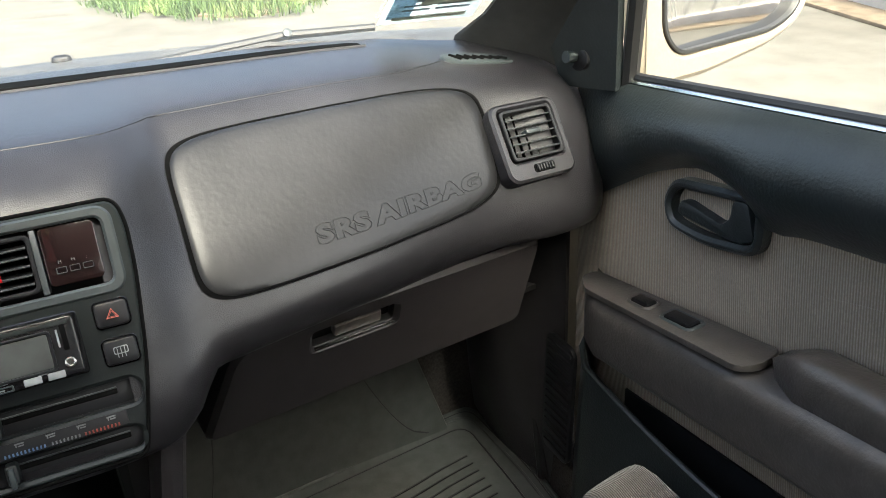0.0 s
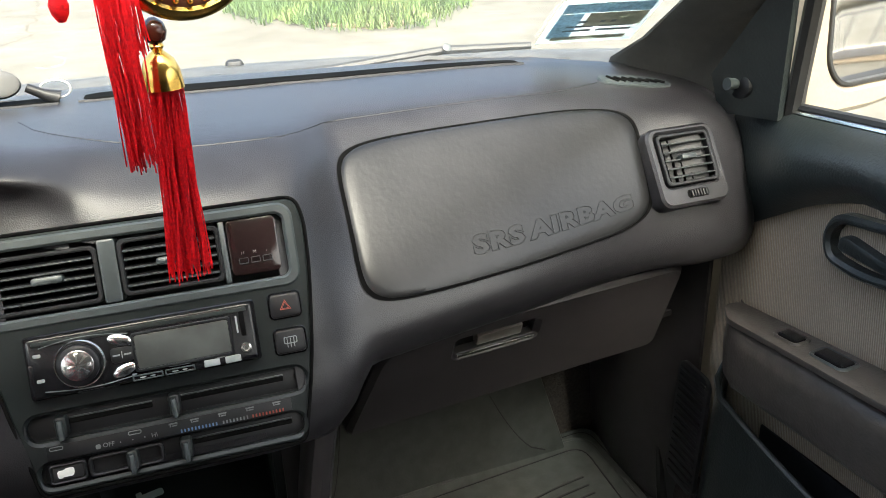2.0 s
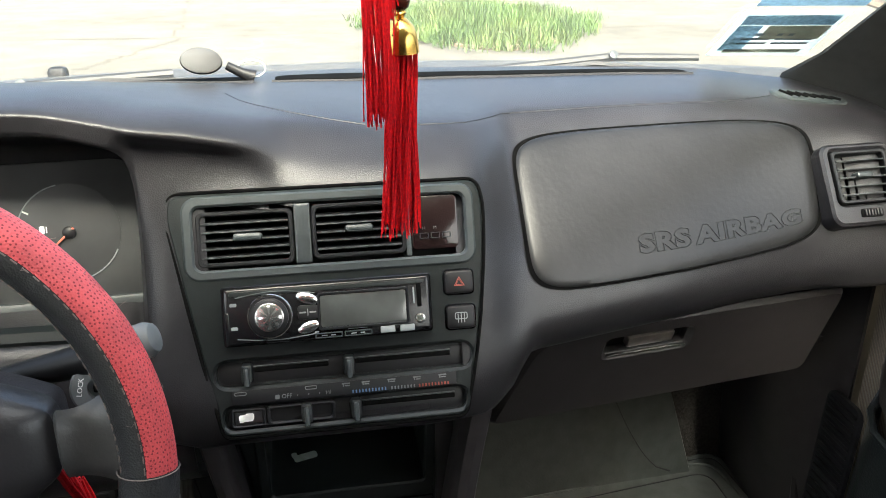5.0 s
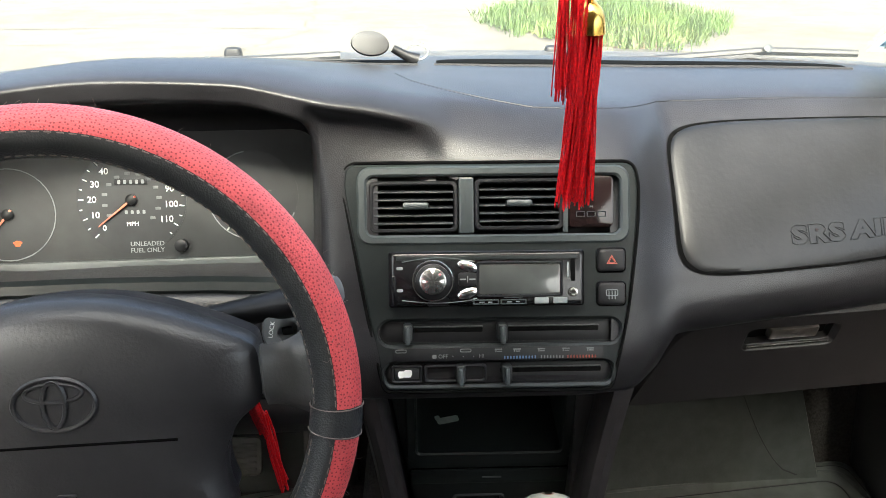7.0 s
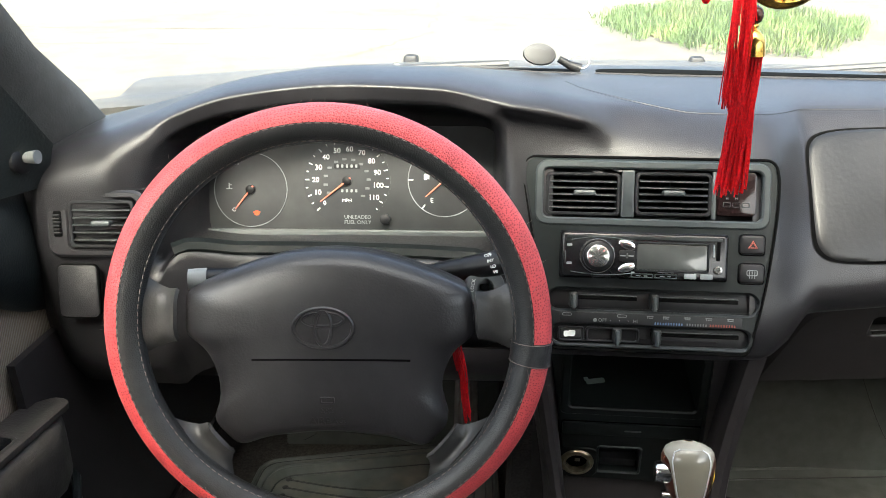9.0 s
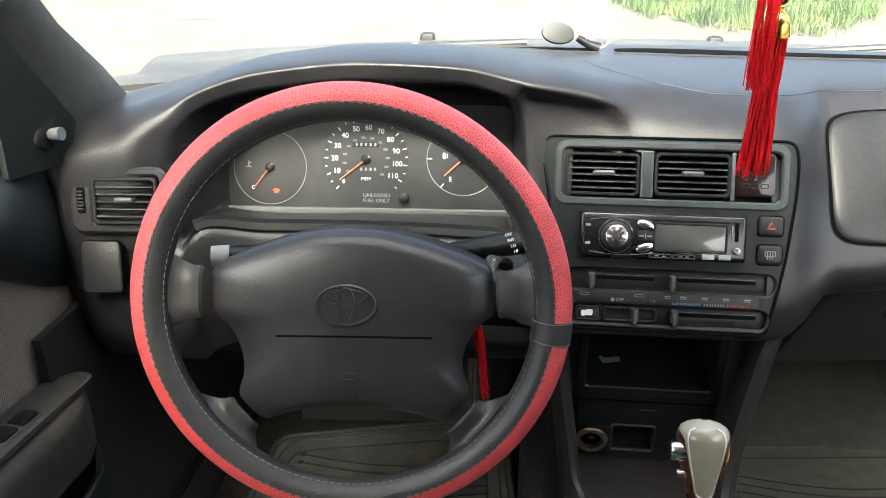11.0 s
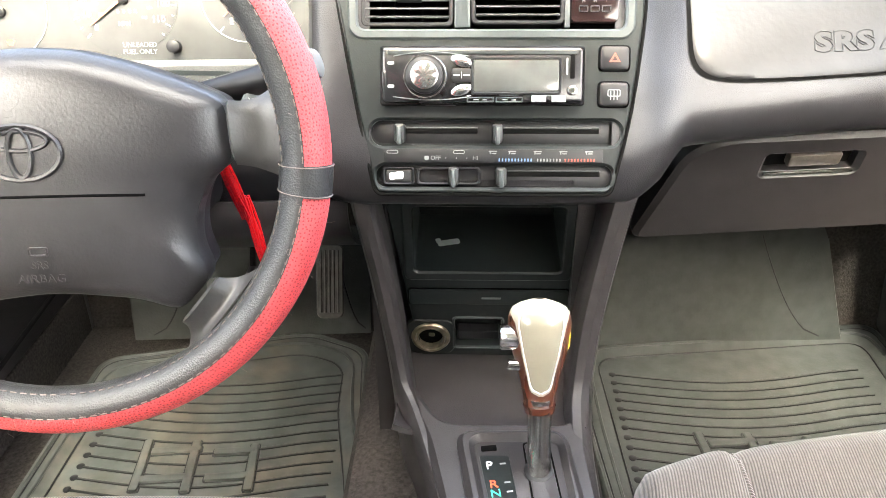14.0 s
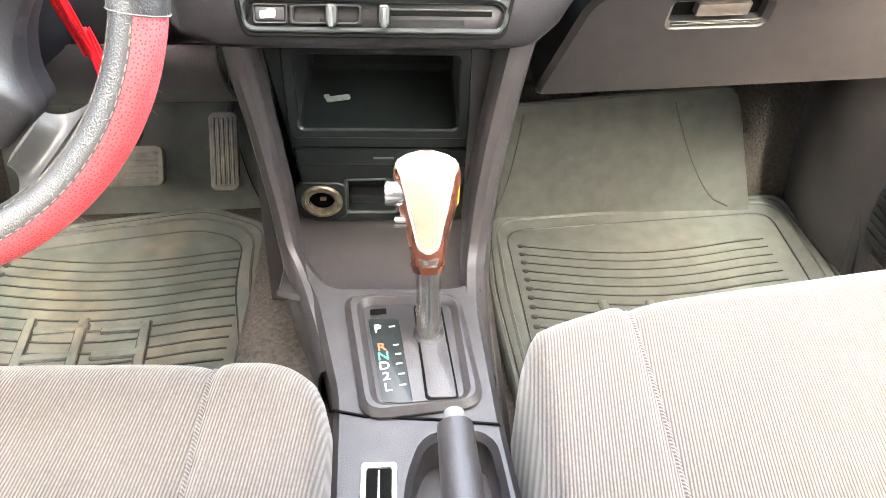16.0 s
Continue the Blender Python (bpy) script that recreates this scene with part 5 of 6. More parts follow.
bars("ashtray_mark", on(TM, 0.004, tz(0.356), 0.0036), [(0, 0, 0.022, 0.0025)], DIMP, ash)
LG = on(TM, -0.066, tz(0.293))
lg = part("lighter_socket", lathe(LG, [(0.0235, -0.004), (0.0235, 0.001), (0.0215, 0.004), (0.0185, 0.0045), (0.0175, 0.002), (0.0165, 0.0045), (0.0150, 0.004), (0.0145, -0.005)], 36), SOCKET, stack, "open metal lighter socket")
part("lighter_surround", frame_ring(LG, rr(0.058, 0.054, 0.014), rr(0.045, 0.045, 0.0225), -0.004, 0.0015, 0.001), BEZEL, stack)
part("socket_well", lathe(LG, [(0.0144, -0.004), (0.0140, -0.0038), (0.002, -0.0036)], 30), VOID, lg)
part("socket_core", slab(on(LG, 0.001, 0, -0.006), rr(0.007, 0.005, 0.001), 0, 0.004, 0.001), SOCKET, lg)
part("socket_edge", frame_ring(on(TM, -0.010, tz(0.300)), rr(0.061, 0.051, 0.006), rr(0.0555, 0.0455, 0.004), -0.002, 0.002, 0.001), FRAME, stack)
part("socket_bar", slab(on(TM, -0.010, tz(0.288), -0.012), rr(0.05, 0.014, 0.002), -0.01, 0.004, 0.002), BLACK, stack)
part("side_wall", slab(basis((-0.1, 1.02, 0.28), (0.10, 1, 0), (0, 0, 1)), rr(0.38, 0.47, 0.02), -0.01, 0.01, 0.004), LOWER, stack)
part("side_wall", slab(basis((0.105, 1.02, 0.28), (0.02, 1, 0), (0, 0, 1)), rr(0.38, 0.47, 0.02), -0.01, 0.01, 0.004), LOWER, stack)

GM = basis((0, 0.671, 0.266), (1, 0, 0), (0, 1, 0.15))
cons = thing("centre_console", "purple-grey plastic centre console between the seats", "console", at=(0.03, 0.6, 0.03))
c_out = rpoly([(0.104, 0.150), (0.094, 0.150), (0.090, 0.062), (-0.050, 0.062), (-0.080, 0.112), (-0.096, 0.150), (-0.106, 0.150), (-0.102, 0.120), (-0.066, 0.045), (-0.038, -0.075), (-0.030, -0.40), (0.150, -0.40), (0.112, -0.1), (0.102, 0.03), (0.104, 0.12)], 0.02)
part("bin_floor", sheet(lambda u, v: Vector((-0.100 + 0.202 * u, 0.725 + 0.16 * v, 0.250 + 0.012 * v + 0.016 * (1 - v) ** 6 + 0.010 * abs(2 * u - 1) ** 6)), 16, 12, 0.006), LOWER, cons)
brake_h = rpoly([(0.098, -0.115), (0.045, -0.115), (0.030, -0.16), (0.034, -0.38), (0.125, -0.38), (0.104, -0.16)], 0.018)
part("body", plate(GM, c_out, [brake_h], 0.21, [0.05], 0.006), LOWER, cons)
part("seam", tube([GM @ Vector(p) for p in ((-0.042, -0.075, -0.02), (-0.036, -0.088, 0.001), (-0.01, -0.094, 0.0008), (0.05, -0.098, 0.0008), (0.107, -0.104, 0.0008), (0.114, -0.105, -0.02))], 0.0016, 6), VOID, cons)
for pts in ([(-0.139, 0.803, 0.57), (-0.130, 0.797, 0.50), (-0.117, 0.800, 0.42), (-0.105, 0.795, 0.345), (-0.093, 0.775, 0.283), (-0.071, 0.72, 0.258), (-0.048, 0.65, 0.230)], [(0.150, 0.815, 0.57), (0.134, 0.812, 0.50), (0.120, 0.808, 0.42), (0.109, 0.798, 0.345), (0.102, 0.775, 0.283), (0.098, 0.72, 0.258), (0.102, 0.65, 0.230)]):
    px = [Vector([pchip(range(7), [p[c] for p in pts], k / 4) for c in range(3)]) for k in range(25)]
    side = math.copysign(1, pts[0][0])
    bm, rows = bmesh.new(), []
    for k, p in enumerate(px):
        d = px[min(24, k + 1)] - px[max(0, k - 1)]
        d = Vector((0, d.y, d.z)).normalized()
        back, g = Vector((0, -d.z, d.y)), 1 - 0.3 * k / 24
        rows.append([bm.verts.new(p + Vector((side * a * g, 0, 0)) + back * b) for a, b in ((-0.016, 0.030), (-0.016, 0.004), (-0.0145, -0.006), (-0.010, -0.012), (-0.002, -0.0135), (0.007, -0.009), (0.013, 0.006), (0.017, 0.03), (0.021, 0.09))])
    skin(bm, rows, close=False)
    bmesh.ops.recalc_face_normals(bm, faces=bm.faces)
    bmesh.ops.solidify(bm, geom=bm.faces[:], thickness=0.003)
    part("side_rail", bm, LOWER, cons)


def quad(pts):
    return [(x, (y - 0.671) / 0.989) for x, y in pts]


g_out = rpoly(quad([(0.080, 0.719), (-0.036, 0.716), (-0.012, 0.572), (0.097, 0.585)]), 0.022, 6)
g_in = rpoly(quad([(0.070, 0.704), (-0.016, 0.702), (0.002, 0.588), (0.079, 0.594)]), 0.010, 6)
gate = thing("gear_gate", "purple-grey automatic gear selector surround with lit letters", "gear selector", at=GM.translation)
part("surround", frame_ring(GM, g_out, g_in, -0.004, 0.010, 0.006), LOWER, gate)
part("gate_plate", slab(GM, inset(g_in, -0.002), -0.002, 0.0035, 0.001), LOWER, gate)
strip = part("letter_strip", slab(GM, rpoly(quad([(0.020, 0.685), (-0.010, 0.685), (0.006, 0.590), (0.033, 0.588)]), 0.004, 4), 0.001, 0.0045, 0.0005), BEZEL, gate, "dark strip with gear letters")
for ch, x, y, mat in (("P", 0.000, 0.672, WHITE), ("R", 0.004, 0.650, REDP), ("N", 0.006, 0.6395, GREENP), ("D", 0.007, 0.6285, WHITE), ("2", 0.009, 0.617, WHITE), ("L", 0.0105, 0.605, WHITE)):
    words("gear_letter", ch, 0.0125, on(GM, x, (y - 0.671) / 0.989, 0.005, 8), mat, strip, stretch=1.15)
    part("gear_tick", slab(on(GM, x + 0.0135, (y - 0.668) / 0.989, 0.0046, 8), rr(0.006, 0.0018, 0.0004, 1), 0, 0.0004, 0.0001), GREYP, strip)
part("lever_slot", slab(GM, rpoly(quad([(0.060, 0.700), (0.036, 0.700), (0.046, 0.594), (0.072, 0.594)]), 0.004, 4), 0.002, 0.0055, 0.001), LOWER, gate)
part("slot_gap", frame_ring(on(GM, 0, 0, 0.004), rpoly(quad([(0.062, 0.702), (0.034, 0.702), (0.044, 0.592), (0.074, 0.592)]), 0.005, 4), rpoly(quad([(0.060, 0.700), (0.036, 0.700), (0.046, 0.594), (0.072, 0.594)]), 0.004, 4), -0.003, 0.0006, 0.0002), VOID, gate)
part("release_hole", slab(on(GM, 0.000, 0.0235, 0.002, 6), rr(0.016, 0.007, 0.001), 0, 0.0022, 0.0003), VOID, gate)

lever = thing("gear_lever", "chrome gear lever with cream and wood knob", "gear lever", at=(0.049, 0.668, 0.266))
part("shaft", tube([(0.049, 0.666, 0.262), (0.048, 0.674, 0.31), (0.047, 0.681, 0.352)], [0.012, 0.0115, 0.0125], 18), STEEL, lever, "worn steel shaft")
part("shaft_base", lathe(basis((0.049, 0.666, 0.268), (1, 0, 0), (0, 1, 0.15)), [(0.015, 0), (0.015, 0.002), (0.012, 0.004)], 20), BLACK, lever)
KA, KB = Vector((0.047, 0.679, 0.340)), Vector((0.045, 0.716, 0.440))
KD = (KB - KA).normalized()
KX = Vector((1, 0, 0))
KY = KD.cross(KX).normalized()


def knob(u, v, grow=0.0, a0=0.0, a1=360.0):
    """The knob's skin: u round it, v up it."""
    r = pchip([0, 0.1, 0.3, 0.55, 0.8, 0.93, 1.0], [0.0145, 0.0158, 0.0195, 0.0268, 0.0302, 0.0240, 0.004], v) + grow
    a = radians(a0 + (a1 - a0) * u)
    return KA + KD * (0.107 * v) + KX * (r * math.cos(a)) + KY * (r * 0.82 * math.sin(a))


part("knob_body", sheet(lambda u, v: knob(u, v), 36, 24), WOOD, lever, "dark wood-effect knob body")


def knob_inlay(u, v, wide=0.0, grow=0.0019):
    w = pchip([0, 0.04, 0.12, 0.4, 0.7, 0.88, 0.96, 1.0], [2, 22, 30, 34, 38, 41, 41, 30], v) + wide * (1 + 3.5 * max(0.0, v - 0.6)) + wide * 18 * max(0.0, v - 0.82) / 0.18
    return knob(u, 0.17 + 0.77 * v - 0.0045 * wide * (1 - v) + 0.019 * wide * max(0.0, v - 0.5), grow, 270 - w, 270 + w)


part("knob_border", sheet(lambda u, v: knob_inlay(u, v, 6.0, 0.0010), 24, 24), PEARL, lever, "pearl border round the inlay")
part("knob_face", sheet(knob_inlay, 20, 24), CREAM, lever, "glossy cream inlay")
for s in (0, 1):
    part("knob_trim", tube([knob_inlay(s, k / 24) for k in range(25)], 0.0009, 6), SATIN, lever)
part("knob_collar", tube([KA - KD * 0.004, KA + KD * 0.003], [0.0145, 0.016], 20), WOOD, lever)
part("side_button", lathe(basis((0.020, 0.700, 0.407), (0, 1, 0), (0, 0, 1)) @ pose(0, 0, 0, 0, 180, 0), [(0.0125, -0.006), (0.0125, 0.010), (0.011, 0.012)], 24), CHROME, lever, "chrome release button")
part("small_screw", lathe(basis((0.024, 0.690, 0.382), (0, 1, 0), (0, 0, 1)) @ pose(0, 0, 0, 0, 180, 0), [(0.0055, -0.004), (0.0055, 0.007), (0.0045, 0.008)], 16), CHROME, lever)
part("amber_button", lathe(basis((0.068, 0.704, 0.405), (0, 1, 0), (0, 0, 1)) @ Matrix.Diagonal((1, 1.7, 1, 1)), [(0.010, -0.006), (0.010, 0.003), (0.007, 0.006)], 20), AMBER, lever, "yellow side button")

brake = thing("hand_brake", "grey hand brake lever with push button", "hand brake", at=(0.07, 0.5, 0.22))
part("grip", tube([(0.0665, 0.543, 0.279), (0.069, 0.50, 0.272), (0.074, 0.40, 0.256), (0.080, 0.26, 0.236)], [0.0150, 0.0165, 0.0175, 0.016], 18), LOWER, brake)
part("button", tube([(0.0662, 0.556, 0.281), (0.0665, 0.542, 0.279)], [0.0085, 0.0095], 16), DIMP, brake)
SWM = on(GM, 0.004, -0.165, 0.0)
sw = thing("console_switch", "small silver-framed switch set in the console", "switch", at=SWM.translation)
part("frame", frame_ring(SWM, rr(0.030, 0.05, 0.003), rr(0.021, 0.040, 0.002), -0.002, 0.003, 0.001), SATIN, sw)
part("rocker", slab(SWM, rr(0.0205, 0.0395, 0.002), -0.002, 0.001, 0.001), VOID, sw)
part("rocker_line", slab(on(SWM, 0, 0, 0.001), rr(0.0015, 0.036, 0.0005, 1), 0, 0.001, 0.0003), SATIN, sw)
tunnel = tagged(part("floor_tunnel", box(-0.165, 0.135, -0.6, 1.25, 0.02, 0.175, 0.03), CARPET), "grey carpeted transmission tunnel", "tunnel", kind="structure")


# ---- seats, mats, pedals ----
def seat(name, label, x0, x1, fx, zt):
    """A seat cushion: fx gives the front edge's y across the seat."""
    t = thing(name, label, "car seat", "front seats", ((x0 + x1) / 2, 0.35, 0.03))
    wid = x1 - x0
    b0, b1 = x0 + 0.20 * wid, x1 - 0.20 * wid

    def skin_(xa, xb, crown, lift, side=0):
        def f(u, v):
            x = xa + (xb - xa) * u
            y0 = fx(x)
            # v: up the front, round the lip, then back along the top
            s = v * 0.74
            if s < 0.16:
                y, z = y0 - 0.008, 0.10 + s
            elif s < 0.24:
                a = (s - 0.16) / 0.08 * math.pi / 2
                y, z = y0 - 0.008 - 0.05 * (1 - math.cos(a)), 0.10 + 0.16 + 0.05 * math.sin(a)
            else:
                y, z = y0 - 0.058 - (s - 0.24), 0.31 - 0.10 * (s - 0.24) ** 1.3
            e = 2 * u - 1
            q = 1 - abs(e) ** crown if crown > 3 else (1 - max(0.0, side * e) ** crown) * (1 - max(0.0, -side * e) ** 9)
            z = z + (zt - 0.31) + lift * q
            y -= 0.004 * (1 - q) if s < 0.24 else 0
            return Vector((x, y, z))
        return f

    part("cushion", sheet(skin_(b0, b1, 9, 0.005), 24, 50, 0.004), SEATC, t)

    def bolster(xa, xb, outer):
        g = skin_(xa, xb, 2.2, 0.006, outer)

        def f(u, v):
            p = g(u, v)
            w = u if outer > 0 else 1 - u
            drop = max(0.0, (w - 0.80) / 0.20)
            p.z -= 0.05 * drop ** 2.2 + (0.16 if drop >= 0.999 else 0)
            p.y -= 0.028 * drop ** 2
            return p
        return f

    part("bolster", sheet(bolster(x0, b0, -1), 16, 50, 0.004), SEATC, t)
    part("bolster", sheet(bolster(b1, x1, 1), 16, 50, 0.004), SEATC, t)
    for xx in (b0, b1):
        g = skin_(b0, b1, 9, 0.005)
        part("piping", tube([g(0.0 if xx == b0 else 1.0, 0.1 + 0.9 * k / 30) + Vector((0, 0, 0.0006)) for k in range(31)], 0.0022, 6), SEATS, t)
    part("base", box(x0 + 0.03, x1 - 0.03, -0.1, 0.46, 0.03, 0.2, 0.01), BLACK, t)
    # Backrest out of view, added to block light from behind.
    back = basis(((x0 + x1) / 2, 0.06, 0.24), (1, 0, 0), (0, -0.40, 0.92))
    part("unseen_backrest", slab(back, rpoly([(wid / 2 - 0.02, 0.0), (wid / 2 - 0.04, 0.40), (wid / 2 - 0.11, 0.56), (0.11 - wid / 2, 0.56), (0.04 - wid / 2, 0.40), (0.02 - wid / 2, 0.0)], 0.05, 5), -0.05, 0.05, 0.03), SEATS, t)
    return t


seat("front_seat", "beige ribbed-cloth driver seat cushion", -0.56, -0.030, lambda x: 0.628 - 0.05 * max(0, (x + 0.10) / 0.07) ** 2 * (x > -0.10) - 0.03 * max(0, (-0.3 - x)), 0.301)
seat("front_seat", "beige ribbed-cloth passenger seat cushion beside the console", 0.128, 0.665, lambda x: 0.703 + 0.20 * (x - 0.25) - 0.22 * max(0, 0.22 - x), 0.302)


def floor_mat(name, label, pts, ridges, dirty, flap):
    t = thing(name, label, "floor mat", "rubber floor mats", (sum(p[0] for p in pts) / len(pts), 1.0, 0.035))
    M = basis((0, 0, 0.035), (1, 0, 0), (0, 1, 0))
    bm = bmesh.new()
    mx, my = (sum(p[k] for p in pts) / len(pts) for k in (0, 1))
    steps = [(0.0, 0.0, 0.03), (0.0, 0.017, 0.03), (0.003, 0.020, 0.03), (0.008, 0.017, 0.03), (0.024, 0.017, 0.045), (0.028, 0.0155, 0.045), (0.044, 0.0065, 0.035), (0.048, 0.005, 0.035)]
    rows = [ring(bm, M, rpoly(inset(pts, d), r, 5), z) for d, z, r in steps]
    low = rpoly(inset(pts, 0.048), 0.035, 5)
    rows += [ring(bm, M, [(mx + (x - mx) * f, my + (y - my) * f) for x, y in low], 0.005) for f in (0.6, 0.02)]
    skin(bm, rows, cap0=True, cap1=True)
    part("tray", bm, DIRTY if dirty else RUBBER, t)
    # The black border and step tubes paint shade into the rubber's creases.
    for nm, d, z, r, rad, m_ in (("rim", 0.006, 0.0175, 0.03, 0.004, RUBBER), ("border_shade", 0.0125, 0.0168, 0.03, 0.0013, BLACK), ("step_edge", 0.026, 0.0160, 0.045, 0.003, RUBBER), ("step_shade", 0.0475, 0.0052, 0.035, 0.0017, BLACK)):
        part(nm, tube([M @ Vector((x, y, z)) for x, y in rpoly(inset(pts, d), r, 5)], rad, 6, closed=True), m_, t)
    x0, x1, ya, yb, n, bend = ridges
    base = DIRTY if dirty else RUBBER
    for k in range(n):
        y = ya + (yb - ya) * k / (n - 1)
        path = [M @ Vector((x0 + (x1 - x0) * i / 24, y + bend * math.sin(math.pi * i / 24 * 1.3 - 0.3) + 0.054 * (x1 - x0) * (i / 24) ** 2 - 0.03 * max(0, i / 24 - 0.85), 0.0027)) for i in range(25)]
        part("ridge", tube(path, 0.0026, 6), base, t)
        # Black tubes and end dots draw the shade of grooves beside each ridge.
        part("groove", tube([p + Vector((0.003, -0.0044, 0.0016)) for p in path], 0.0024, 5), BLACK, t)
        part("groove_end_shade", lathe(on(M, path[0].x - 0.001, path[0].y - 0.003, 0.0045), [(0.0058, 0), (0.0058, 0.0012), (0.005, 0.0016)], 10), BLACK, t)
    cx, cy = (x0 + x1) / 2, yb + (ya - yb) * 0.46
    for i, (dx, dy, w, h) in enumerate(((-0.09, 0.02, 0.012, 0.10), (-0.05, 0.05, 0.07, 0.012), (-0.05, -0.005, 0.07, 0.012), (-0.02, 0.02, 0.012, 0.10), (0.035, 0.05, 0.06, 0.012), (0.035, 0.0, 0.06, 0.012), (0.065, 0.02, 0.012, 0.09))):
        B = on(M, cx + dx, cy + dy, 0.004, 6)
        part("tread_block", slab(B, rr(w, h, 0.003, 2), 0, 0.0055, 0.002), base, t)
        # A black outline paints the shade at the block's foot.
        part("tread_shade", frame_ring(B, rr(w + 0.005, h + 0.005, 0.004, 2), rr(w, h, 0.003, 2), 0, 0.0018, 0.0003), BLACK, t)
    if flap:
        part("flap", sheet(flap, 30, 14, 0.005), RUBBER, t, "upright toe flap")
        part("flap_rim", tube([flap(0, k / 10) for k in range(11)] + [flap(k / 20, 1) for k in range(1, 21)] + [flap(1, 1 - k / 10) for k in range(1, 11)], 0.0035, 6), RUBBER, t)
        for a, b in ((0.02, 0.14), (0.92, 0.72)):
            part("flap_line", tube([flap(a + (b - a) * (k / 14) ** 0.5 if k else a, 0.05 + 0.88 * (k / 14)) + Vector((0, -0.005, 0)) for k in range(15)], 0.0012, 5), BLACK, t)
    return t


def flap_r(u, v):
    top = math.sqrt(max(0, 1 - max(0, (u - 0.88) / 0.12) ** 2))
    x = 0.150 + 0.46 * u - 0.055 * v * u
    return Vector((x, 1.185 + 0.04 * u + 0.012 * v, 0.042 + (0.200 + 0.024 * u) * v * (0.82 + 0.18 * top)))


def flap_l(u, v):
    x = -0.19 - 0.40 * u
    return Vector((x, 1.232 - 0.03 * u + 0.03 * v, 0.042 + 0.19 * v))


floor_mat("floor_mat", "grey ribbed rubber mat in the passenger footwell", [(0.675, 1.255), (0.155, 1.195), (0.148, 0.995), (0.172, 0.70), (0.66, 0.70), (0.690, 1.05)], (0.212, 0.605, 1.120, 0.74, 19, -0.016), False, flap_r)
floor_mat("floor_mat", "dusty grey ribbed rubber mat in the driver footwell", [(-0.185, 1.165), (-0.29, 1.215), (-0.62, 1.13), (-0.62, 0.68), (-0.125, 0.68), (-0.145, 0.90), (-0.172, 1.03)], (-0.56, -0.212, 1.095, 0.70, 19, -0.014), True, flap_l)


def pedal(name, label, c, w, h, tilt, n, across):
    M = basis(c, (1, 0.05, 0), (0, math.sin(radians(tilt)), math.cos(radians(tilt))))
    t = thing(name, label, "pedal", "foot pedals", c)
    part("pad", slab(M, rr(w, h, 0.010), -0.012, 0.003, 0.003), PEDAL, t)
    for k in range(n):
        if across:
            part("rib", slab(on(M, 0, h * 0.8 * ((k + 0.5) / n - 0.5)), rr(w * 0.85, h * 0.07, 0.001, 2), 0.002, 0.0055, 0.001), PEDAL, t)
        else:
            part("rib", slab(on(M, w * 0.8 * ((k + 0.5) / n - 0.5), 0), rr(w * 0.08, h * 0.85, 0.001, 2), 0.002, 0.0055, 0.001), PEDAL, t)
    part("arm", tube([M @ Vector((0.004, h * 0.3, -0.012)), M @ Vector((0.008, h * 0.8, -0.05)), Vector((c[0] + 0.02, c[1] + 0.09, c[2] + 0.2))], 0.006, 8), BLACK, t)
    return t


pedal("accelerator_pedal", "worn ribbed rubber accelerator pedal", (-0.243, 1.175, 0.178), 0.042, 0.118, 33, 5, False)
pedal("brake_pedal", "wide worn rubber brake pedal", (-0.375, 1.13, 0.178), 0.105, 0.058, 30, 5, True)


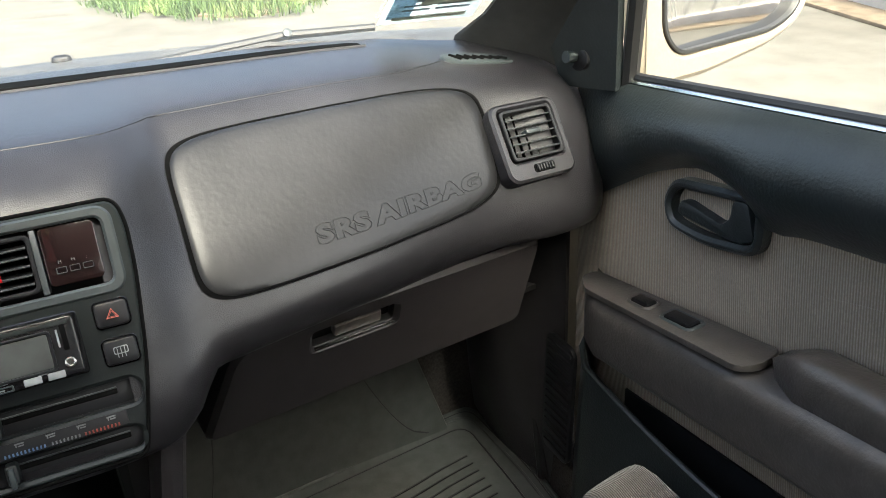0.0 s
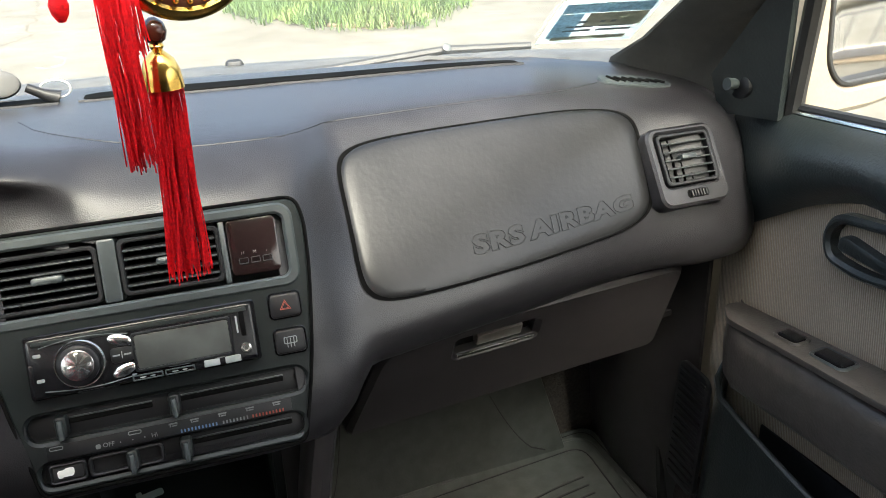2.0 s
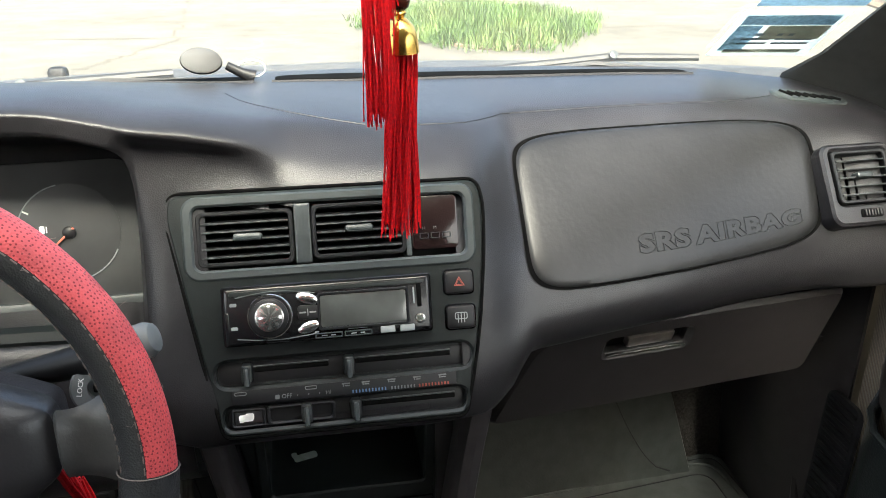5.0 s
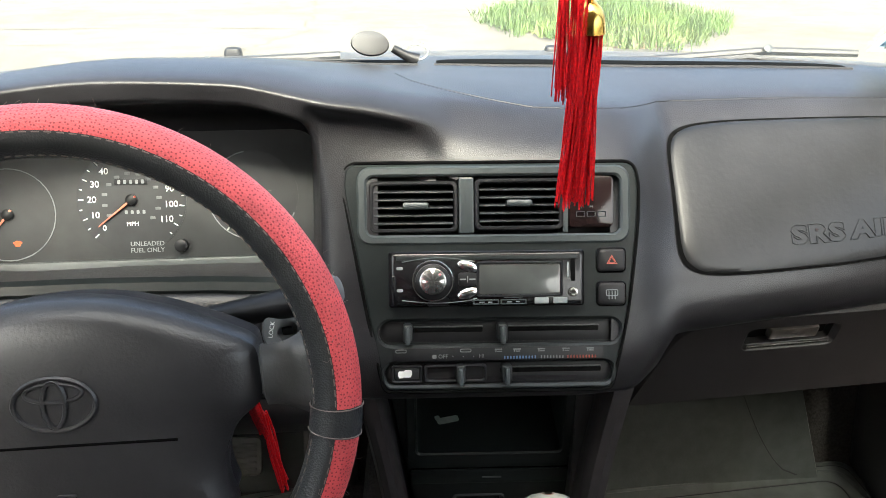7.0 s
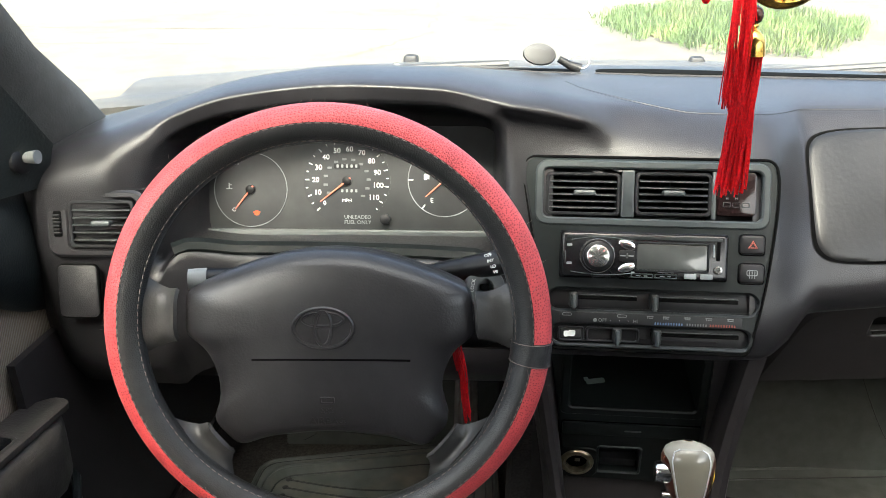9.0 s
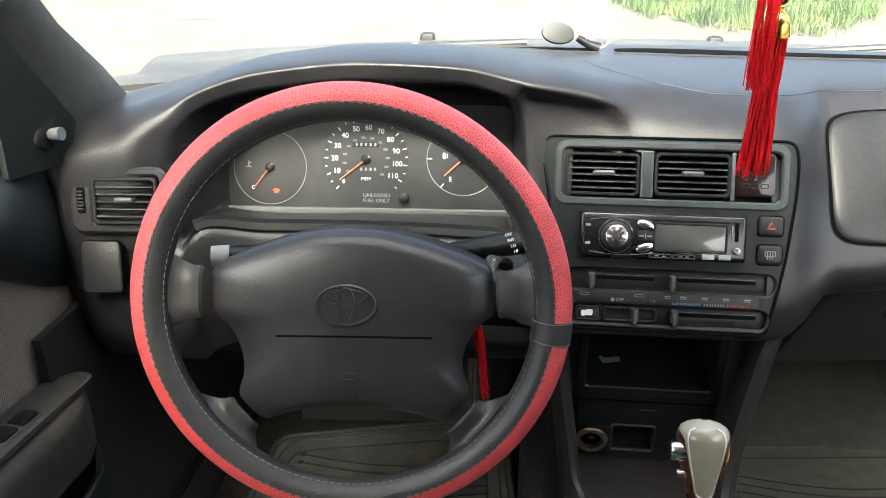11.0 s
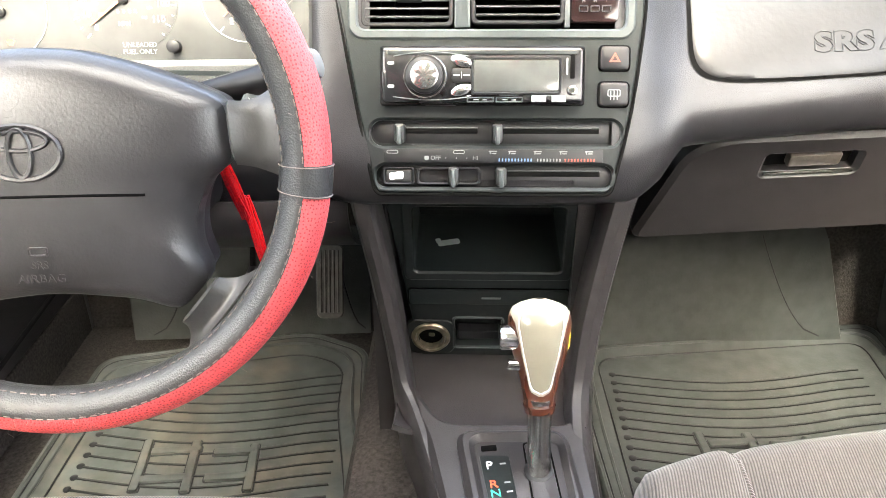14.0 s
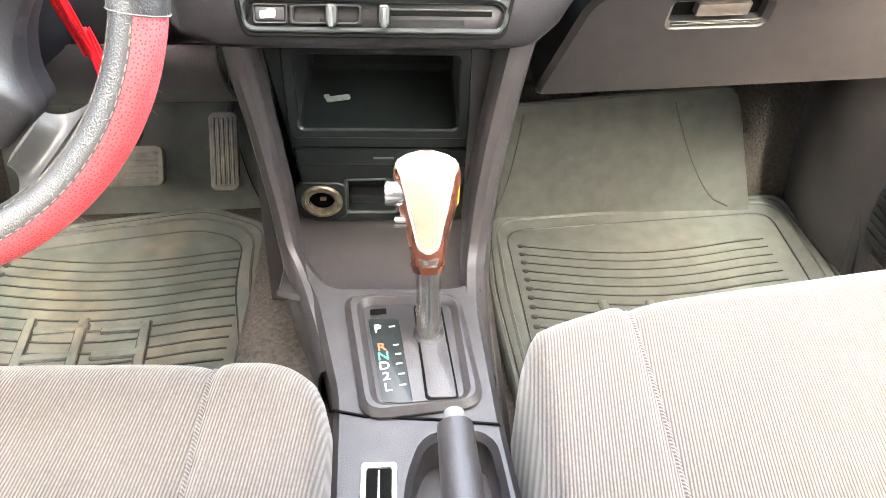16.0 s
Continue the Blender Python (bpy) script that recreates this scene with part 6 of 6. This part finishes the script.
# ---- doors ----
def door(name, label, s, dy):
    """A front door's lining; s is the side, dy shifts it along the car."""
    t = thing(name, label, "car door", "front doors", (s * 0.74, 0.4 + dy, 0.03), "structure")
    X = 0.735

    def P(x, y, z):
        return Vector((s * x, y + dy, z))

    def belt(y):
        return 0.726 + (0.921 - y) * 0.083 if y > 0.4 else 0.769

    def low(y):
        return pchip([-0.5, 0.45, 0.534, 0.63, 0.662, 0.70, 0.76, 0.83, 0.90, 0.96, 1.0], [0.66, 0.652, 0.645, 0.634, 0.625, 0.650, 0.662, 0.640, 0.60, 0.565, 0.55], y)

    def pad_(u, v):
        y = 1.0 - 1.45 * u
        zt, zb = belt(y), low(y)
        bulge = 0.040 * math.sin(math.pi * min(1, v * 0.92 + 0.04)) ** 0.7
        fade = min(1, (1.0 - y) / 0.12)
        return P(X - 0.006 - bulge * (0.35 + 0.65 * fade), y, zt + (zb - zt) * v)

    part("upper_pad", sheet(pad_, 70, 16), DOORV, t, "dark green-grey padded vinyl")
    part("cloth_panel", sheet(lambda u, v: P(X - 0.004 * math.sin(math.pi * v), 1.0 - 1.45 * u, 0.10 + 0.58 * v), 40, 24, 0.004), DOORC, t, "brown-grey ribbed cloth")
    arc = [P(X - 0.004, y, z) for y, z in ((0.93, 0.462), (0.89, 0.492), (0.85, 0.516), (0.80, 0.533), (0.74, 0.545), (0.66, 0.565), (0.55, 0.592), (0.40, 0.615), (0.0, 0.64))]
    part("piping", tube(arc, 0.0022, 6), DOORC, t)
    # armrest
    def arm(u, v):
        y = 0.945 - 1.2 * u
        f = min(1, u / 0.05) ** 0.5
        zt = 0.462 + 0.125 * min(u, 0.45) * 1.0
        w, h = 0.062 * f, 0.075 * f + 0.012
        a = 2 * math.pi * v
        c, d = math.cos(a), math.sin(a)
        ex = math.copysign(abs(c) ** 0.45, c)
        ez = math.copysign(abs(d) ** 0.45, d)
        return P(X - 0.012 - w / 2 - w / 2 * ex, y, zt - h / 2 + h / 2 * ez - 0.010 * max(0, ex))
    part("armrest", sheet(arm, 50, 24), DOORB, t, "dark moulded armrest")

    def grip(u, v):
        y = 0.622 - 0.5 * u
        f = min(1, u / 0.10) ** 0.6
        a = 2 * math.pi * v
        c, d = math.cos(a), math.sin(a)
        ex, ez = math.copysign(abs(c) ** 0.6, c), math.copysign(abs(d) ** 0.6, d)
        return P(X - 0.036 - 0.026 * f * ex, y, 0.507 + 0.03 * u + (0.032 * f) * ez)
    part("grip", sheet(grip, 30, 18), DOORB, t, "raised pull grip")
    SM = basis(P(X - 0.043, 0.78, 0.4845), (0, -1, 0.125), (s * 1.0, 0, 0.10))
    if SM.col[2].z < 0:
        SM = SM @ pose(0, 0, 0, 180, 0, 0)
    swp = part("switch_plate", slab(SM, rpoly([(0.155, 0.026), (-0.150, 0.018), (-0.155, -0.004), (-0.12, -0.026), (0.145, -0.028), (0.160, -0.010)], 0.012, 4), -0.006, 0.002, 0.0015), DOORB, t, "switch plate")
    for x, w, h in ((-0.032, 0.032, 0.018), (0.035, 0.044, 0.02)) if s > 0 else ((-0.035, 0.03, 0.02), (0.0, 0.03, 0.02), (0.045, 0.03, 0.02), (0.08, 0.03, 0.02)):
        r_ = part("switch_well", frame_ring(on(SM, x, 0.0), rr(w + 0.012, h + 0.008, 0.008), rr(w, h, 0.004), -0.002, 0.004, 0.0015), FRAME if w > 0.04 else DOORB, swp)
        part("window_switch", slab(on(SM, x, 0.0), rr(w - 0.001, h - 0.001, 0.003), -0.002, 0.006, 0.003), GLOSS, swp)
    # inner handle in its cup
    HN = basis(P(X - 0.012, 0.742, 0.616), (0, -1, 0.20), (0, 0.14, 1))
    if (HN.col[2].x > 0) == (s > 0):
        HN = HN @ pose(0, 0, 0, 0, 180, 0)
    q = 1 if s > 0 else -1
    ho = rpoly([(0.075, 0.030), (-0.055, 0.037), (-0.078, 0.012), (-0.072, -0.022), (-0.02, -0.036), (0.068, -0.037)], 0.026, 6)
    ho = [(q * x * (1 if HN.col[0].y < 0 else -1) * (1 if s > 0 else -1), y) for x, y in ho]
    area = sum(a[0] * b[1] - b[0] * a[1] for a, b in zip(ho, ho[1:] + ho[:1]))
    ho = ho if area > 0 else ho[::-1]
    hnd = part("handle_cup", frame_ring(HN, ho, inset(ho, 0.011), -0.02, 0.010, 0.004), DOORV, t, "handle cup")
    part("cup_floor", slab(HN, inset(ho, 0.009), -0.03, -0.014, 0.002), VOID, hnd)
    part("handle", slab(on(HN, 0, 0), rpoly([(-0.058, -0.006), (-0.052, 0.010), (-0.040, 0.010), (0.012, -0.008), (0.024, 0.0), (0.030, 0.022), (0.052, 0.022), (0.058, -0.022), (0.03, -0.027)][::-1], 0.008, 4), -0.008, 0.006, 0.004), DOORV, hnd, "pull lever")
    # pocket
    def pocket(u, v):
        y = 0.965 - 1.31 * u
        zt = pchip([-0.35, 0.5, 0.643, 0.728, 0.828, 0.90, 0.958, 1.02], [0.310, 0.311, 0.313, 0.317, 0.329, 0.342, 0.360, 0.385], y)
        return P(0.662 + 0.012 * v + 0.06 * max(0, (y - 0.895) / 0.07) ** 2, y, 0.09 + (zt - 0.09) * v)
    part("pocket_wall", sheet(pocket, 40, 10, 0.006), DOORV, t, "door pocket")
    part("pocket_rim", tube([pocket(k / 40, 1) for k in range(41)], 0.005, 8), DOORV, t)
    # Near-black floor and black sheet stand in for the shade inside the pocket.
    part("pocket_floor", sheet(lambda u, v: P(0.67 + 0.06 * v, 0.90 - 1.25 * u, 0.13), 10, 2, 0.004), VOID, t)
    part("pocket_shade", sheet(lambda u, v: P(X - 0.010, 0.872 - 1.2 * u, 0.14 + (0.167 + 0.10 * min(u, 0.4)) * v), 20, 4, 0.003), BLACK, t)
    # window frame, seal, sail panel and mirror knob
    part("window_seal", tube([P(X - 0.004, y, belt(y) + 0.006) for y in (0.93, 0.8, 0.7, 0.6, 0.5, 0.3, 0.0, -0.4)], 0.006, 8), RUBB, t)
    part("window_strip", tube([P(X - 0.010, y, belt(y) + 0.001) for y in (0.915, 0.8, 0.7, 0.6, 0.5, 0.3, 0.0, -0.4)], 0.0035, 8), CHROME, t)
    part("sail_panel", sheet(lambda u, v: P(X - 0.035 + 0.02 * u - 0.02 * v, 0.995 - 0.085 * u - 0.02 * v * u, 0.715 + 0.005 * u + (0.05 + 0.135 * u) * v), 8, 8, 0.012), DOORV, t)
    part("window_post", tube([P(X - 0.006, 0.908, 0.72), P(X - 0.03, 0.86, 1.0), P(X - 0.10, 0.60, 1.22)], 0.011, 8), RUBB, t)
    part("door_skin", sheet(lambda u, v: P(X + 0.075 - 0.02 * v, 1.25 - 1.7 * u, -0.05 + 0.76 * v), 20, 10, 0.01), PAINT, t, "champagne outer skin")
    kn = part("mirror_knob_base", lathe(basis(P(X - 0.042, 0.962, 0.752), (0, 1, 0), (0, 0, 1)) @ pose(0, 0, 0, 0, 180 if s > 0 else 0, 0) @ Matrix.Diagonal((1, 0.75, 1, 1)), [(0.022, -0.004), (0.022, 0.003), (0.018, 0.005)], 24), BLACK, t)
    part("mirror_knob", tube([P(X - 0.040, 0.962, 0.753), P(X - 0.062, 0.960, 0.755)], [0.0055, 0.0075], 12), FRAME if s > 0 else DIMP, kn)
    g = part("door_glass", sheet(lambda u, v: P(X + 0.02 - 0.10 * v, 0.905 - 1.3 * u - 0.3 * v * (1 - u), 0.73 + 0.49 * v), 6, 4), PANE, t)
    g.visible_shadow = False
    return t


door("door_1", "passenger door lining in brown cloth and dark vinyl", 1, 0.0)
door("door_2", "driver door lining in brown cloth and dark vinyl", -1, -0.235)
# Kick panel and speaker grille at the passenger's feet.
def kick_l(u, v):
    return Vector((-0.70 - 0.02 * v, 0.66 + 0.64 * u, 0.03 + 0.50 * v))


kick2 = thing("kick_panel", "dark plastic kick panel in the driver footwell", "kick panel", at=(-0.70, 1.0, 0.03))
part("panel", sheet(kick_l, 8, 8, 0.01), LOWER, kick2)
part("vent_rib", tube([kick_l(0.2, 0.2) + Vector((0.012, 0, 0)), kick_l(0.8, 0.25) + Vector((0.012, 0, 0))], 0.004, 6), BLACK, kick2)
kick = thing("kick_panel", "smooth dark plastic kick panel in the passenger footwell", "kick panel", at=(0.69, 1.15, 0.03))
part("panel", sheet(lambda u, v: Vector((0.703 - 0.055 * math.sin(math.pi * u) * (0.4 + 0.6 * math.sin(math.pi * v)), 0.985 + 0.315 * u, 0.05 + 0.48 * v)), 16, 12, 0.008), LOWER, kick)
part("door_seal", tube([(0.682, 1.015 + 0.055 * math.sin(math.pi * k / 14 * 0.5), 0.06 + 0.46 * k / 14) for k in range(15)], 0.009, 8), RUBB, kick, "black rubber door seal")
GR = basis((0.669, 0.957, 0.255), (-0.02, -1, 0), (0.03, -0.25, 1))
grille = thing("speaker_grille", "black slatted speaker grille low on the passenger door", "speaker grille", at=GR.translation)
part("grille_plate", slab(GR, rr(0.072, 0.20, 0.016), -0.004, 0.002, 0.001), BLACK, grille)
for k in range(15):
    part("grille_rib", slab(on(GR, 0, -0.088 + 0.0126 * k, 0.002), rr(0.060, 0.0055, 0.001, 1), -0.001, 0.0022, 0.0007), BLACK, grille)

# ---- outside: door mirror, wipers, washer jets ----
MM = basis((1.058, 1.045, 0.803), (1, 0.16, 0), (0.0, 0.06, 1))
mir = thing("door_mirror", "champagne door mirror with dusty glass", "door mirror", at=MM.translation)
mo = rpoly([(0.165, 0.085), (-0.235, 0.085), (-0.235, -0.125), (-0.10, -0.125), (0.06, -0.105), (0.140, -0.075)], [0.03, 0.01, 0.005, 0.02, 0.05, 0.05], 5)
mi = rpoly([(0.150, 0.078), (-0.195, 0.078), (-0.190, -0.055), (-0.16, -0.088), (0.06, -0.085), (0.122, -0.062)], [0.02, 0.02, 0.03, 0.03, 0.04, 0.04], 5)
part("housing", plate(MM, mo, [mi], 0.09, [0.012], 0.008), PAINT, mir)
part("glass", slab(on(MM, 0, 0, -0.011), inset(mi, 0.003), -0.002, 0.0, 0.0005), MIRROR, mir)
part("glass_rim", frame_ring(on(MM, 0, 0, -0.004), inset(mi, -0.001), inset(mi, 0.005), -0.008, 0.003, 0.001), RUBB, mir)
part("foot", slab(basis((0.885, 1.04, 0.715), (1, 0.16, 0), (0, 0, 1)), rr(0.16, 0.06, 0.01), -0.06, 0.012, 0.004), PAINT, mir)


def wiper(name, label, pts, blade):
    t = thing(name, label, "wiper", "windscreen wipers", pts[0])
    part("arm", tube(pts, [0.007, 0.006, 0.006, 0.005][:len(pts)], 8), RUBB, t)
    part("blade", tube(blade, 0.004, 6), RUBB, t)
    part("blade_bridge", tube([Vector(blade[0]).lerp(Vector(blade[-1]), 0.25) + Vector((0, 0, 0.004)), Vector(blade[0]).lerp(Vector(blade[-1]), 0.5) + Vector((0, 0, 0.014)), Vector(blade[0]).lerp(Vector(blade[-1]), 0.75) + Vector((0, 0, 0.004))], 0.006, 6), RUBB, t)
    part("pivot", lathe(basis(pts[0], (1, 0, 0), (0, 1, 0)), [(0.012, -0.01), (0.012, 0.006), (0.007, 0.010)], 16), RUBB, t)
    part("bolt", lathe(basis(Vector(pts[-2]) + Vector((0, -0.008, 0.004)), (1, 0, 0), (0, 0.6, 0.8)), [(0.006, 0), (0.006, 0.003), (0.003, 0.004)], 12), FRAME, t)
    return t


wiper("wiper", "black windscreen wiper resting on the glass", [(0.10, 1.265, 0.752), (0.25, 1.24, 0.760), (0.403, 1.215, 0.776), (0.52, 1.19, 0.776)], [(0.18, 1.225, 0.755), (0.35, 1.205, 0.760), (0.56, 1.15, 0.759)])
wiper("wiper", "black windscreen wiper before the driver", [(-0.50, 1.12, 0.760), (-0.35, 1.18, 0.770), (-0.18, 1.21, 0.774)], [(-0.52, 1.09, 0.760), (-0.30, 1.16, 0.766), (0.02, 1.195, 0.767)])
for x, y in ((0.131, 1.346), (-0.353, 1.346)):
    t = thing("washer_jet", "small black washer jet on the bonnet", "washer jet", "washer jets", (x, y, 0.75))
    part("jet", slab(basis((x, y, 0.745), (1, 0, 0), (0, 1, 0)), rr(0.026, 0.020, 0.006), 0, 0.020, 0.007), BLACK, t)

# ---- loose things ----
# Small round stick-on mirror at the foot of the windscreen.
RMM = basis((-0.134, 1.12, 0.803), (1, 0.1, -0.1), (0, 0.5, 0.86))
rm = thing("round_mirror", "small round stick-on mirror on the dashboard edge", "mirror", at=(-0.13, 1.12, 0.783))
part("disc", lathe(RMM @ Matrix.Diagonal((1.0, 0.68, 1, 1)), [(0.022, -0.003), (0.024, 0.0), (0.023, 0.003), (0.020, 0.0035)], 30), BLACK, rm)
part("stem", tube([(-0.106, 1.122, 0.797), (-0.090, 1.122, 0.788), (-0.075, 1.122, 0.782)], [0.005, 0.006, 0.009], 10), BLACK, rm)
part("clip", tube([(-0.078 + 0.016 * math.cos(a), 1.124, 0.792 + 0.010 * math.sin(a)) for a in (2 * math.pi * k / 20 for k in range(20))], 0.0012, 5, closed=True), SATIN, rm)


# Permit stuck inside the windscreen.
def on_screen(x, v):
    best = min((abs(screen(u / 200, v).x - x), u) for u in range(201))[1]
    return screen(best / 200, v)


def sticker(name, label, v0, v1, xs0, xs1, mat, h=0.004):
    def f(u, v):
        x = xs0[0] + (xs1[0] - xs0[0]) * v + ((xs0[1] - xs0[0]) + ((xs1[1] - xs1[0]) - (xs0[1] - xs0[0])) * v) * u
        return on_screen(x, v0 + (v1 - v0) * v) + Vector((0, -h * 0.6, -h))
    return f


perm = thing("windscreen_sticker", "faded blue and white paper permit on the windscreen", "sticker", at=(0.58, 1.08, 0.80))
f = sticker("", "", 0.055, 0.185, (0.50, 0.625), (0.488, 0.618), PAPER)
part("paper", sheet(f, 8, 8, 0.0006), PAPER, perm)
f2 = sticker("", "", 0.055, 0.185, (0.50, 0.625), (0.488, 0.618), PAPER, 0.0055)
for nm, mat, u0, u1, v0, v1 in (("blue_band", STBLUE, 0.06, 0.94, 0.74, 0.94), ("blue_side", STBLUE, 0.06, 0.30, 0.15, 0.72), ("tan_patch", STTAN, 0.36, 0.94, 0.42, 0.72), ("wing_mark", STDARK, 0.12, 0.45, 0.40, 0.44), ("wing_mark", STDARK, 0.55, 0.90, 0.40, 0.44), ("wing_mark", STDARK, 0.12, 0.45, 0.30, 0.34), ("wing_mark", STDARK, 0.55, 0.90, 0.30, 0.34), ("print_bar", STTAN, 0.10, 0.90, 0.10, 0.18), ("print_bar", STDARK, 0.30, 0.70, 0.50, 0.55)):
    part(nm, sheet(lambda u, v, a=u0, b=u1, c=v0, d=v1: f2(a + (b - a) * u, c + (d - c) * v) , 4, 3, 0.0004), mat, perm)
f3 = sticker("", "", 0.20, 0.26, (0.50, 0.620), (0.495, 0.615), STBLUE)
part("upper_label", sheet(f3, 6, 3, 0.0006), STBLUE, perm)

# Red charm with brass bell and long tassel, hung from the inside mirror.
charm = thing("hanging_charm", "red silk tassel charm with brass bell hanging from the mirror", "charm", at=(0.042, 0.664, 1.0))
BX, BY = 0.0425, 0.664
part("cord", tube([(BX, BY, 0.985), (BX, BY + 0.004, 1.10), (0.0, 0.62, 1.17)], 0.0015, 6), SILK, charm)
part("bead", lathe(basis((BX, BY, 0.9125), (1, 0, 0), (0, 1, 0)), [(0.002, -0.008), (0.006, -0.005), (0.0075, 0), (0.006, 0.005), (0.002, 0.008)], 16), WOOD, charm)
part("small_bead", lathe(basis((BX, BY, 0.904), (1, 0, 0), (0, 1, 0)), [(0.002, -0.004), (0.0045, 0), (0.002, 0.004)], 12), BRASS, charm)
part("bell", lathe(basis((BX, BY, 0.879), (1, 0, 0), (0, 1, 0)), [(0.0125, 0.0), (0.0122, 0.004), (0.0112, 0.011), (0.0090, 0.017), (0.005, 0.021), (0.0025, 0.023)], 28), BRASS, charm, "polished brass bell")
MD = basis((BX + 0.022, BY, 0.966), (0.94, 0.3, 0), (0, 0, 1))
part("medallion", lathe(MD, [(0.046, -0.004), (0.049, 0), (0.046, 0.004), (0.043, 0.005), (0.0405, 0.002)], 48), BRASS, charm, "round brass medallion rim")
part("medallion_face", lathe(MD, [(0.041, -0.003), (0.041, 0.0025), (0.037, 0.003)], 40), WOOD, charm)
for k in range(28):
    a = 2 * math.pi * k / 28
    part("medallion_stud", lathe(on(MD, 0.0375 * math.cos(a), 0.0375 * math.sin(a), 0.003), [(0.0022, 0), (0.0016, 0.0014), (0.0005, 0.002)], 8), BRASS, charm)
tagged(part("tassel", threads(((BX, BY, 0.881), 0.009, 0.009), ((BX - 0.003, BY, 0.757), 0.0135, 0.011), 150, 11, 0.0006, 0.003), SILK, charm, "long red silk threads"), kind="stuff")
tagged(part("side_tassel", threads(((BX - 0.020, BY - 0.03, 0.985), 0.010, 0.006), ((BX - 0.017, BY - 0.03, 0.842), 0.0095, 0.007), 80, 12, 0.0006, 0.003), SILK, charm, "shorter red silk threads"), kind="stuff")
tagged(part("upper_threads", threads(((BX - 0.018, BY - 0.015, 1.0), 0.012, 0.008), ((BX - 0.010, BY - 0.015, 0.905), 0.008, 0.007), 40, 13, 0.0006, 0.003), SILK, charm), kind="stuff")
part("knot", lathe(basis((BX - 0.046, BY - 0.02, 0.935), (1, 0, 0), (0, 1, 0)), [(0.002, -0.011), (0.0045, -0.007), (0.0055, -0.002), (0.0042, 0.002), (0.0050, 0.006), (0.002, 0.012)], 14), SILK, charm, "red knotted bead")
